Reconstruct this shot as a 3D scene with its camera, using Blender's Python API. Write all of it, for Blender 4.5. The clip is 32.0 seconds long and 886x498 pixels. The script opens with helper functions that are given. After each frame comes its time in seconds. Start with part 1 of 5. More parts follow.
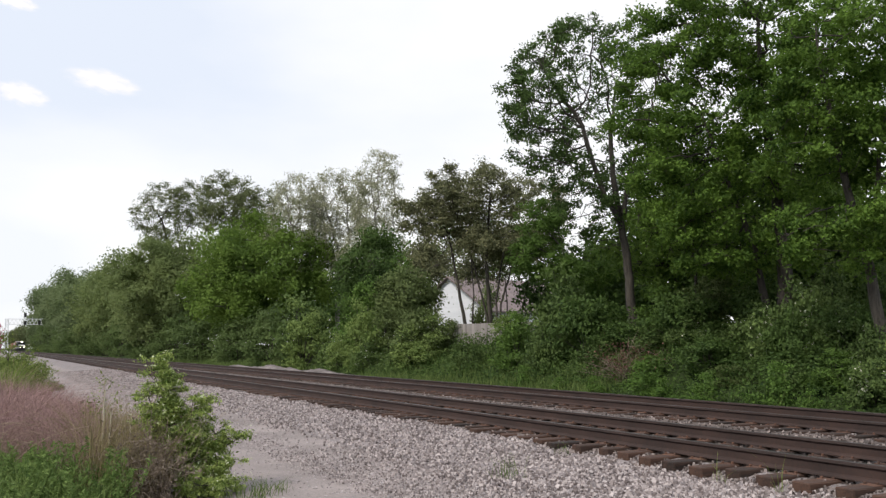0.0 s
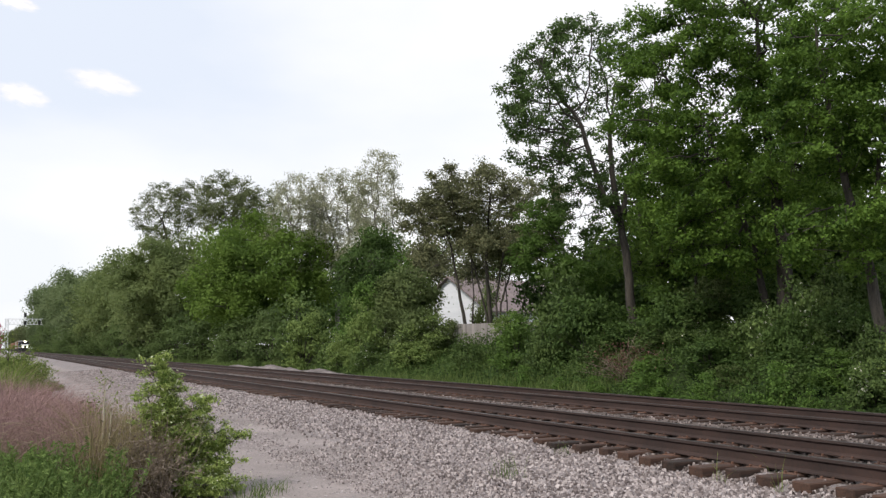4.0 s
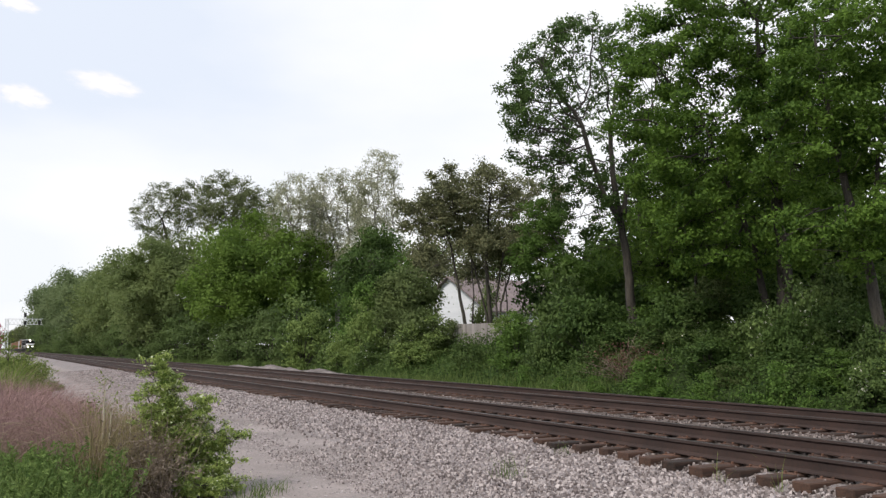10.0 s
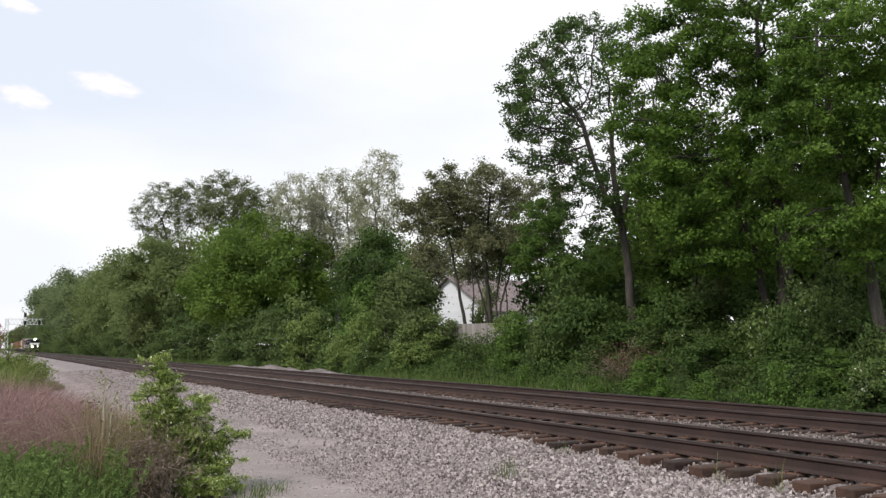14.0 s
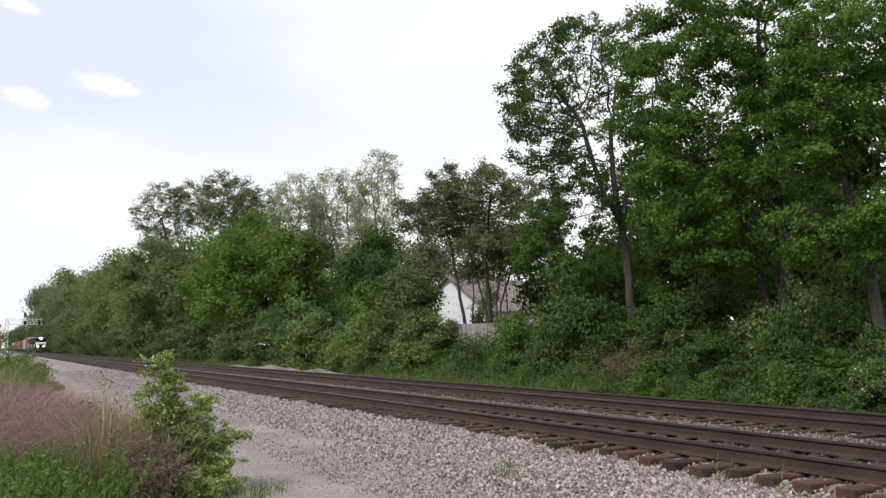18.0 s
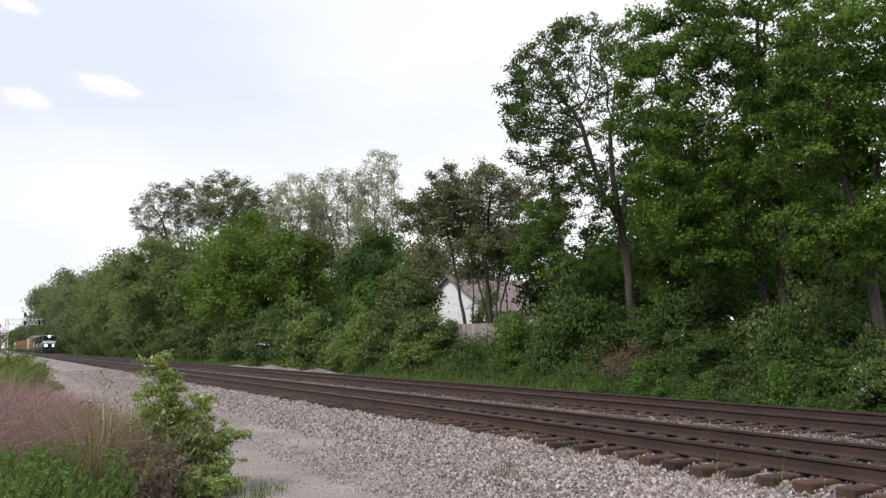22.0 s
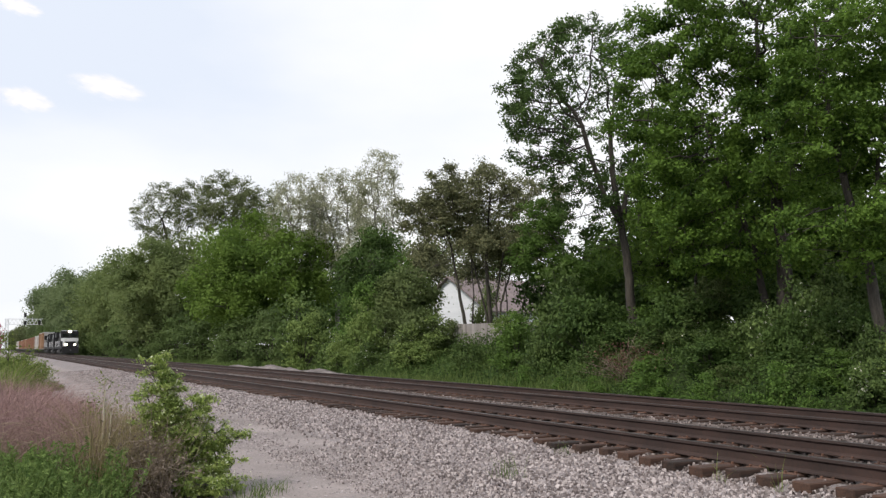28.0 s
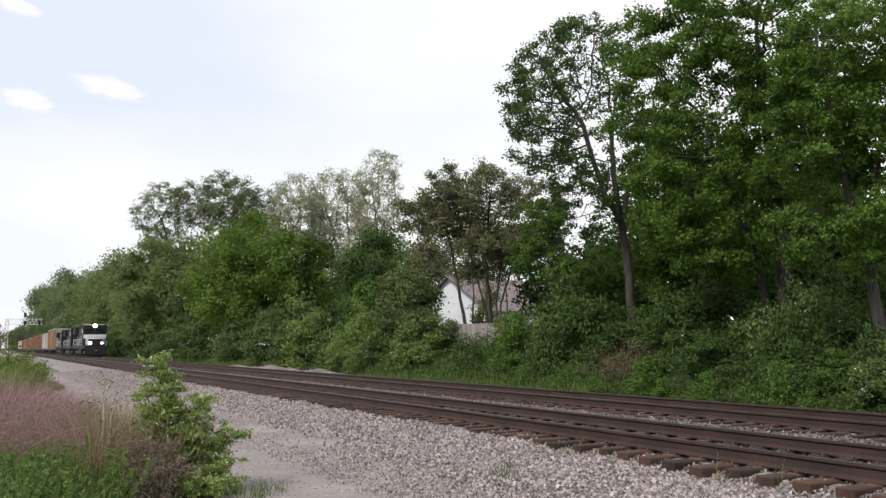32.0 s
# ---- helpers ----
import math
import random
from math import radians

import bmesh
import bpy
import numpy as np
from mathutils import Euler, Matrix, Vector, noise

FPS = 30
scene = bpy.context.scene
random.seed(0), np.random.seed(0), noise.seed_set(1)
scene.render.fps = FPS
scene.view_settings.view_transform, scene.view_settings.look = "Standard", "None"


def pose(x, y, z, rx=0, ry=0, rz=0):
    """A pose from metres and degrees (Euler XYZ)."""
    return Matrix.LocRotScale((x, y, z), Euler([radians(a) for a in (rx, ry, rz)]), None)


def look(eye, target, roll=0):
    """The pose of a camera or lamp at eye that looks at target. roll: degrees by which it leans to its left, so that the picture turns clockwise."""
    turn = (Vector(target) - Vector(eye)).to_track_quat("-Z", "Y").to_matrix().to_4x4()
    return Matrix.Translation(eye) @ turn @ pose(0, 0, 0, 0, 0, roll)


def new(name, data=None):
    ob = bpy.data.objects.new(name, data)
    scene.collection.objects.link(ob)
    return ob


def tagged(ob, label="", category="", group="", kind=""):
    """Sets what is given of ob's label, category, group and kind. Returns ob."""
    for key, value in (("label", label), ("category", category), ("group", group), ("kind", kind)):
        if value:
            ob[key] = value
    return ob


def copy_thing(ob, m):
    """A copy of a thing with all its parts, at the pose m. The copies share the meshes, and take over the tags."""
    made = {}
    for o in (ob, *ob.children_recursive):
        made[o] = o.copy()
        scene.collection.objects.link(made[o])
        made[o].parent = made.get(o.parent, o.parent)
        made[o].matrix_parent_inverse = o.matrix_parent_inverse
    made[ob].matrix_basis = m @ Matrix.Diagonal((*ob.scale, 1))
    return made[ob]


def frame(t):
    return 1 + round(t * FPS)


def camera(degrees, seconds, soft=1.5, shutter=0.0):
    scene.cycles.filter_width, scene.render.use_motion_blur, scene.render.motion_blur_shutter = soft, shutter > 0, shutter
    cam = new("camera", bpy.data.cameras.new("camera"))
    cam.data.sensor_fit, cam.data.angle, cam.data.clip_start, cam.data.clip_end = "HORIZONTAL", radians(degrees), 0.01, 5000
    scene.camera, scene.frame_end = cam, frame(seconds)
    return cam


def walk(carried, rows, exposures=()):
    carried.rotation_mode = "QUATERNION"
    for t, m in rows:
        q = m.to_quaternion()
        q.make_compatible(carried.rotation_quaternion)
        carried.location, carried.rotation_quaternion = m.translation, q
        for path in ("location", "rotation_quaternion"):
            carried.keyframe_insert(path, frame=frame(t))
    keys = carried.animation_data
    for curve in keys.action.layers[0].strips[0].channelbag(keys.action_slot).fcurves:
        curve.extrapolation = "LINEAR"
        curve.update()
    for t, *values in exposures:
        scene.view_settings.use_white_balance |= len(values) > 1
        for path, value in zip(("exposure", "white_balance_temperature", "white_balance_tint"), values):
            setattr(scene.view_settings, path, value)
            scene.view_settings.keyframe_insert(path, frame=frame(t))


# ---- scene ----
cam = camera(52.49, 32.0, soft=1.35)
EYE = (0.0, 0.0, 1.695)
YAW, TILT = radians(26.527), radians(6.066)
AIM = (math.sin(YAW) * math.cos(TILT), math.cos(YAW) * math.cos(TILT), EYE[2] + math.sin(TILT))
walk(cam, [(0.0, look(EYE, AIM, -0.547)), (32.0, look(EYE, AIM, -0.547))])

# ---- world, sun, exposure ----
SUN_ELEVATION, SUN_AZIMUTH = radians(46), radians(-105)
scene.view_settings.exposure = 0.05


def build_world():
    world = bpy.data.worlds.new("sky")
    scene.world = world
    world.use_nodes = True
    nt = world.node_tree
    nt.nodes.clear()
    out = nt.nodes.new("ShaderNodeOutputWorld")
    bg = nt.nodes.new("ShaderNodeBackground")
    sky = nt.nodes.new("ShaderNodeTexSky")
    sky.sky_type = "NISHITA"
    sky.sun_disc = False
    sky.sun_elevation, sky.sun_rotation = SUN_ELEVATION, SUN_AZIMUTH
    sky.air_density, sky.dust_density = 1.0, 1.5
    gain = nt.nodes.new("ShaderNodeMix")
    gain.data_type, gain.blend_type = "RGBA", "MULTIPLY"
    gain.inputs[0].default_value = 1.0
    gain.inputs[7].default_value = (0.10, 0.10, 0.10, 1)
    nt.links.new(sky.outputs[0], gain.inputs[6])
    coord = nt.nodes.new("ShaderNodeTexCoord")
    stretch = nt.nodes.new("ShaderNodeMapping")
    stretch.inputs["Scale"].default_value = (1.0, 1.0, 2.6)
    nt.links.new(coord.outputs["Generated"], stretch.inputs[0])
    cloud = nt.nodes.new("ShaderNodeTexNoise")
    cloud.inputs["Scale"].default_value = 2.9
    cloud.inputs["Detail"].default_value = 5
    cloud.inputs["Roughness"].default_value = 0.45
    nt.links.new(stretch.outputs[0], cloud.inputs[0])
    # the cloud sheet is thin and bluish up the line and thickens to white across it
    across = nt.nodes.new("ShaderNodeVectorMath")
    across.operation = "DOT_PRODUCT"
    across.inputs[1].default_value = (0.79, 0.61, 0.0)
    nt.links.new(coord.outputs["Generated"], across.inputs[0])
    thick = nt.nodes.new("ShaderNodeMapRange")
    thick.inputs[1].default_value, thick.inputs[2].default_value = 0.60, 0.97
    nt.links.new(across.outputs["Value"], thick.inputs[0])
    wisps = nt.nodes.new("ShaderNodeMapRange")
    wisps.inputs[1].default_value, wisps.inputs[2].default_value = 0.30, 0.70
    wisps.inputs[3].default_value, wisps.inputs[4].default_value = -0.45, 0.55
    nt.links.new(cloud.outputs[0], wisps.inputs[0])
    total = nt.nodes.new("ShaderNodeMath")
    total.operation, total.use_clamp = "ADD", True
    nt.links.new(thick.outputs[0], total.inputs[0])
    nt.links.new(wisps.outputs[0], total.inputs[1])
    # haze whitens the sky towards the horizon
    height = nt.nodes.new("ShaderNodeSeparateXYZ")
    nt.links.new(coord.outputs["Generated"], height.inputs[0])
    haze = nt.nodes.new("ShaderNodeMapRange")
    haze.inputs[1].default_value, haze.inputs[2].default_value = 0.25, 0.15
    haze.inputs[3].default_value, haze.inputs[4].default_value = 0.0, 0.55
    nt.links.new(height.outputs["Z"], haze.inputs[0])
    hazed = nt.nodes.new("ShaderNodeMath")
    hazed.operation, hazed.use_clamp = "ADD", True
    nt.links.new(total.outputs[0], hazed.inputs[0])
    nt.links.new(haze.outputs[0], hazed.inputs[1])
    sheet_colour = nt.nodes.new("ShaderNodeMix")
    sheet_colour.data_type = "RGBA"
    sheet_colour.inputs[6].default_value = (0.825, 0.885, 1.0, 1)
    sheet_colour.inputs[7].default_value = (1.05, 1.05, 1.06, 1)
    nt.links.new(hazed.outputs[0], sheet_colour.inputs[0])
    cover = nt.nodes.new("ShaderNodeMix")
    cover.data_type = "RGBA"
    cover.inputs[0].default_value = 0.93
    nt.links.new(gain.outputs[2], cover.inputs[6])
    nt.links.new(sheet_colour.outputs[2], cover.inputs[7])
    nt.links.new(cover.outputs[2], bg.inputs[0])
    bg.inputs[1].default_value = 1.0
    nt.links.new(bg.outputs[0], out.inputs[0])


build_world()
sun = new("sun", bpy.data.lights.new("sun", "SUN"))
sun.data.energy, sun.data.angle, sun.data.color = 2.5, radians(16), (1.0, 0.93, 0.85)
sun.matrix_world = look(
    (60 * math.cos(SUN_ELEVATION) * math.sin(SUN_AZIMUTH), 60 * math.cos(SUN_ELEVATION) * math.cos(SUN_AZIMUTH), 60 * math.sin(SUN_ELEVATION)),
    (0, 0, 0))


# ---- materials ----
def material(name, dark, light, scale=4.0, fine=40.0, rough=0.8, bump=0.3, metal=0.0, per_object=0.0, stretch=(1, 1, 1), step=0.02):
    """Two-scale mottled surface between two colours, with fine relief."""
    m = bpy.data.materials.new(name)
    m.use_nodes = True
    nt = m.node_tree
    p = nt.nodes["Principled BSDF"]
    p.inputs["Metallic"].default_value = metal
    coord = nt.nodes.new("ShaderNodeTexCoord")
    mapping = nt.nodes.new("ShaderNodeMapping")
    mapping.inputs["Scale"].default_value = stretch
    nt.links.new(coord.outputs["Object"], mapping.inputs[0])
    big, small = nt.nodes.new("ShaderNodeTexNoise"), nt.nodes.new("ShaderNodeTexNoise")
    for n, s, d in ((big, scale, 3), (small, fine, 4)):
        n.inputs["Scale"].default_value, n.inputs["Detail"].default_value = s, d
        nt.links.new(mapping.outputs[0], n.inputs[0])
    mean = nt.nodes.new("ShaderNodeMix")
    mean.data_type = "FLOAT"
    mean.inputs[0].default_value = 0.45
    nt.links.new(big.outputs[0], mean.inputs[2])
    nt.links.new(small.outputs[0], mean.inputs[3])
    value = mean.outputs[0]
    if per_object:
        info = nt.nodes.new("ShaderNodeObjectInfo")
        add = nt.nodes.new("ShaderNodeMath")
        add.operation = "MULTIPLY_ADD"
        add.inputs[1].default_value = per_object
        nt.links.new(info.outputs["Random"], add.inputs[0])
        nt.links.new(value, add.inputs[2])
        shift = nt.nodes.new("ShaderNodeMath")
        shift.operation = "SUBTRACT"
        shift.inputs[1].default_value = per_object / 2
        nt.links.new(add.outputs[0], shift.inputs[0])
        value = shift.outputs[0]
    ramp = nt.nodes.new("ShaderNodeValToRGB")
    ramp.color_ramp.elements[0].position, ramp.color_ramp.elements[0].color = 0.34, (*dark, 1)
    ramp.color_ramp.elements[1].position, ramp.color_ramp.elements[1].color = 0.66, (*light, 1)
    nt.links.new(value, ramp.inputs[0])
    nt.links.new(ramp.outputs[0], p.inputs["Base Color"])
    wear = nt.nodes.new("ShaderNodeMapRange")
    wear.inputs[3].default_value, wear.inputs[4].default_value = max(rough - 0.15, 0.05), min(rough + 0.12, 1)
    nt.links.new(small.outputs[0], wear.inputs[0])
    nt.links.new(wear.outputs[0], p.inputs["Roughness"])
    relief = nt.nodes.new("ShaderNodeBump")
    relief.inputs["Strength"].default_value, relief.inputs["Distance"].default_value = bump, step
    nt.links.new(small.outputs[0], relief.inputs["Height"])
    nt.links.new(relief.outputs[0], p.inputs["Normal"])
    return m


def leaf_material(name, dark, light, through_light=0.35, scale=0.5, rough=0.5, spread=0.55):
    """Thin leaves: each one its own shade, clumps drifting in colour, some light passing through."""
    m = bpy.data.materials.new(name)
    m.use_nodes = True
    nt = m.node_tree
    p, out = nt.nodes["Principled BSDF"], nt.nodes["Material Output"]
    geo = nt.nodes.new("ShaderNodeNewGeometry")
    coord = nt.nodes.new("ShaderNodeTexCoord")
    drift = nt.nodes.new("ShaderNodeTexNoise")
    drift.inputs["Scale"].default_value, drift.inputs["Detail"].default_value = scale, 2
    nt.links.new(coord.outputs["Object"], drift.inputs[0])
    mean = nt.nodes.new("ShaderNodeMix")
    mean.data_type = "FLOAT"
    mean.inputs[0].default_value = spread
    nt.links.new(drift.outputs[0], mean.inputs[2])
    nt.links.new(geo.outputs["Random Per Island"], mean.inputs[3])
    ramp = nt.nodes.new("ShaderNodeValToRGB")
    ramp.color_ramp.elements[0].position, ramp.color_ramp.elements[0].color = 0.22, (*dark, 1)
    ramp.color_ramp.elements[1].position, ramp.color_ramp.elements[1].color = 0.80, (*light, 1)
    nt.links.new(mean.outputs[0], ramp.inputs[0])
    nt.links.new(ramp.outputs[0], p.inputs["Base Color"])
    p.inputs["Roughness"].default_value = rough + 0.1
    p.inputs["Specular IOR Level"].default_value = 0.15
    tr = nt.nodes.new("ShaderNodeBsdfTranslucent")
    nt.links.new(ramp.outputs[0], tr.inputs[0])
    mix = nt.nodes.new("ShaderNodeMixShader")
    mix.inputs[0].default_value = through_light
    nt.links.new(p.outputs[0], mix.inputs[1])
    nt.links.new(tr.outputs[0], mix.inputs[2])
    nt.links.new(mix.outputs[0], out.inputs[0])
    return m


def glow(name, colour, strength):
    m = bpy.data.materials.new(name)
    m.use_nodes = True
    p = m.node_tree.nodes["Principled BSDF"]
    p.inputs["Base Color"].default_value = (*colour, 1)
    p.inputs["Emission Color"].default_value = (*colour, 1)
    p.inputs["Emission Strength"].default_value = strength
    return m


def glass(name, colour):
    m = bpy.data.materials.new(name)
    m.use_nodes = True
    p = m.node_tree.nodes["Principled BSDF"]
    p.inputs["Base Color"].default_value = (*colour, 1)
    p.inputs["Roughness"].default_value = 0.06
    p.inputs["Specular IOR Level"].default_value = 0.7
    return m


M = {}
M["grass_ground"] = material("grass_ground", (0.018, 0.031, 0.010), (0.046, 0.068, 0.022), 0.6, 12, 0.95, 0.6)
M["grass_ground"].node_tree.nodes["Principled BSDF"].inputs["Specular IOR Level"].default_value = 0.1
M["gravel"] = material("gravel_path", (0.09, 0.075, 0.07), (0.27, 0.232, 0.22), 1.6, 16, 0.95, 0.7, step=0.03)
M["dust"] = material("dusty_track", (0.17, 0.143, 0.133), (0.365, 0.31, 0.29), 0.7, 38, 0.95, 0.8, step=0.015)
M["ballast"] = material("ballast_bed", (0.145, 0.122, 0.118), (0.35, 0.305, 0.295), 2.0, 22, 0.95, 1.0, step=0.05)
M["browned_ballast"] = material("browned_ballast", (0.045, 0.034, 0.029), (0.19, 0.148, 0.13), 2.0, 22, 0.95, 1.0, step=0.05)
M["rail_side"] = material("rusted_rail", (0.018, 0.0112, 0.0095), (0.05, 0.029, 0.0235), 1.5, 30, 0.75, 0.3, step=0.004)
M["rail_web"] = material("dusty_rail_web", (0.021, 0.0125, 0.0102), (0.06, 0.033, 0.0255), 1.2, 26, 0.85, 0.3, step=0.004)
M["rail_top"] = material("worn_rail_head", (0.085, 0.074, 0.07), (0.16, 0.148, 0.142), 1.0, 20, 0.45, 0.05, metal=0.85, stretch=(1, 0.1, 1), step=0.002)
M["tie"] = material("weathered_tie_wood", (0.012, 0.008, 0.006), (0.08, 0.041, 0.026), 3.0, 22, 0.9, 0.8, per_object=0.25, stretch=(0.3, 2.5, 2.5), step=0.01)
M["plate"] = material("rusted_plate", (0.045, 0.026, 0.019), (0.15, 0.074, 0.046), 5, 40, 0.8, 0.3, per_object=0.3, step=0.004)
M["pale_bark"] = material("pale_grey_bark", (0.14, 0.125, 0.11), (0.32, 0.30, 0.27), 2.0, 14, 0.95, 0.5, stretch=(2.5, 2.5, 0.45), step=0.03)
M["bark"] = material("grey_brown_bark", (0.026, 0.022, 0.018), (0.095, 0.082, 0.065), 2.0, 14, 0.95, 0.9, stretch=(2.5, 2.5, 0.45), step=0.03)
M["dark_bark"] = material("dark_bark", (0.02, 0.0165, 0.013), (0.06, 0.05, 0.04), 2.0, 14, 0.95, 0.9, stretch=(2.5, 2.5, 0.45), step=0.03)
M["leaf_maple"] = leaf_material("maple_leaf", (0.032, 0.072, 0.014), (0.188, 0.305, 0.05), 0.42, 0.7, 0.5, 0.35)
M["leaf_oak"] = leaf_material("oak_leaf", (0.034, 0.062, 0.018), (0.13, 0.205, 0.058), 0.45, 0.7, 0.5, 0.4)
M["leaf_green"] = leaf_material("mid_green_leaf", (0.055, 0.105, 0.022), (0.165, 0.265, 0.055), 0.35, 0.25, 0.5, 0.24)
M["leaf_bright"] = leaf_material("bright_green_leaf", (0.08, 0.14, 0.027), (0.22, 0.32, 0.062), 0.45, 0.3, 0.5, 0.14)
# haze over the farther trees is mixed into this paler, flatter leaf colour
M["leaf_hazy"] = leaf_material("haze_paled_leaf", (0.118, 0.16, 0.058), (0.255, 0.312, 0.115), 0.45, 0.2, 0.5, 0.12)
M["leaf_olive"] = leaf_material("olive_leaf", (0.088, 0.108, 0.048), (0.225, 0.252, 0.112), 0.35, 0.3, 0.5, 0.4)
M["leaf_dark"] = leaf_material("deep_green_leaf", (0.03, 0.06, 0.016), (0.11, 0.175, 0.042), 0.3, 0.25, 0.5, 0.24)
M["leaf_light"] = leaf_material("light_green_leaf", (0.1, 0.152, 0.04), (0.28, 0.365, 0.11), 0.35, 0.8, 0.5, 0.3)
M["weed_leaf"] = leaf_material("fresh_weed_leaf", (0.045, 0.092, 0.02), (0.165, 0.275, 0.055), 0.35, 0.8, 0.5, 0.3)
M["leaf_thicket"] = leaf_material("thicket_leaf", (0.068, 0.108, 0.035), (0.19, 0.258, 0.086), 0.4, 0.5, 0.5, 0.14)
M["leaf_dull"] = leaf_material("dull_shrub_leaf", (0.06, 0.088, 0.028), (0.19, 0.24, 0.085), 0.3, 0.8, 0.5, 0.24)
M["leaf_pale"] = leaf_material("pale_budding_leaf", (0.24, 0.25, 0.145), (0.5, 0.5, 0.35), 0.4, 0.3)
M["leaf_brown"] = leaf_material("brown_green_leaf", (0.1, 0.11, 0.057), (0.257, 0.26, 0.13), 0.3, 0.3)
M["leaf_shrub"] = leaf_material("shrub_leaf", (0.036, 0.066, 0.02), (0.165, 0.235, 0.068), 0.3, 0.8, 0.5, 0.24)
M["leaf_ivy"] = leaf_material("ground_cover_leaf", (0.022, 0.048, 0.014), (0.13, 0.205, 0.05), 0.3, 1.1, 0.5, 0.3)
M["leaf_bush"] = leaf_material("privet_leaf", (0.1, 0.165, 0.03), (0.45, 0.53, 0.165), 0.35, 2.0)
# leaf colour lightened to carry the haze of the most distant wood
M["leaf_hazed_far"] = leaf_material("haze_paled_far_leaf", (0.115, 0.155, 0.072), (0.225, 0.28, 0.125), 0.45, 0.12, 0.5, 0.12)
M["leaf_red"] = leaf_material("dark_red_leaf", (0.22, 0.05, 0.06), (0.45, 0.14, 0.16), 0.3, 0.5)
M["grass"] = leaf_material("grass_blade", (0.06, 0.1, 0.028), (0.2, 0.265, 0.08), 0.35, 0.7, 0.6)
M["straw"] = leaf_material("dry_straw", (0.22, 0.15, 0.12), (0.46, 0.36, 0.27), 0.25, 0.8, 0.8)
M["brush"] = leaf_material("dry_pink_brush", (0.17, 0.10, 0.092), (0.46, 0.31, 0.285), 0.2, 0.6, 0.85)
M["dark_brush"] = leaf_material("dead_dark_stem", (0.15, 0.118, 0.09), (0.32, 0.255, 0.2), 0.1, 0.6, 0.9)
M["dead_stem_leaf"] = leaf_material("dead_brown_leaf", (0.14, 0.11, 0.085), (0.31, 0.25, 0.195), 0.1, 1.0, 0.9)
M["tan_grass"] = leaf_material("tan_grass", (0.15, 0.13, 0.065), (0.36, 0.30, 0.16), 0.3, 1.2, 0.8)
M["pale_stalk"] = leaf_material("pale_stalk", (0.36, 0.31, 0.23), (0.58, 0.52, 0.41), 0.1, 2.0, 0.8)
M["blossom_fleck"] = leaf_material("pale_blossom_fleck", (0.4, 0.46, 0.22), (0.74, 0.77, 0.54), 0.35, 2.0)
M["dead_leaf"] = leaf_material("withered_leaf", (0.09, 0.045, 0.035), (0.22, 0.12, 0.09), 0.2, 1.0)
M["verge_leaf"] = leaf_material("verge_weed_leaf", (0.062, 0.115, 0.028), (0.26, 0.355, 0.105), 0.35, 1.6, 0.5, 0.4)
M["weed"] = leaf_material("yellow_green_weed", (0.09, 0.13, 0.03), (0.26, 0.32, 0.09), 0.35, 0.7, 0.6)
M["blossom"] = leaf_material("cream_blossom", (0.45, 0.46, 0.34), (0.72, 0.72, 0.6), 0.3, 1.0, 0.7)
M["black_paint"] = material("black_engine_paint", (0.010, 0.010, 0.011), (0.030, 0.029, 0.030), 1.0, 14, 0.7, 0.05)
M["white_paint"] = material("white_engine_paint", (0.62, 0.62, 0.62), (0.80, 0.80, 0.79), 1.0, 14, 0.45, 0.05)
M["grey_paint"] = material("grey_machinery", (0.06, 0.06, 0.062), (0.16, 0.155, 0.15), 1.2, 14, 0.7, 0.15)
M["silver"] = material("galvanised_steel", (0.62, 0.63, 0.64), (0.80, 0.81, 0.82), 1.5, 20, 0.55, 0.05, metal=0.0)
M["car_tan"] = material("faded_yellow_car_paint", (0.21, 0.12, 0.066), (0.34, 0.2, 0.112), 0.5, 9, 0.7, 0.1, stretch=(1, 1, 0.3))
M["car_orange"] = material("rust_orange_car_paint", (0.17, 0.075, 0.045), (0.29, 0.14, 0.08), 0.5, 9, 0.7, 0.1, stretch=(1, 1, 0.3))
M["car_grey"] = material("pale_grey_car_paint", (0.36, 0.33, 0.31), (0.56, 0.53, 0.50), 0.5, 9, 0.7, 0.1, stretch=(1, 1, 0.3))
M["car_roof"] = material("pale_steel_roof", (0.45, 0.45, 0.46), (0.66, 0.66, 0.67), 0.7, 9, 0.6, 0.05)
M["window"] = glass("cab_glass", (0.015, 0.018, 0.02))
M["lamp"] = glow("burning_headlight", (1.0, 0.80, 0.52), 60.0)
M["siding"] = material("white_siding", (0.70, 0.71, 0.74), (0.82, 0.83, 0.86), 0.8, 10, 0.7, 0.1, stretch=(0.3, 0.3, 4))
M["shingle"] = material("brown_grey_shingles", (0.15, 0.115, 0.11), (0.27, 0.215, 0.205), 2.0, 14, 0.95, 0.5)
M["fence"] = material("weathered_fence_board", (0.20, 0.18, 0.165), (0.36, 0.33, 0.31), 3, 18, 0.9, 0.4, per_object=0.3, stretch=(1, 1, 0.2))


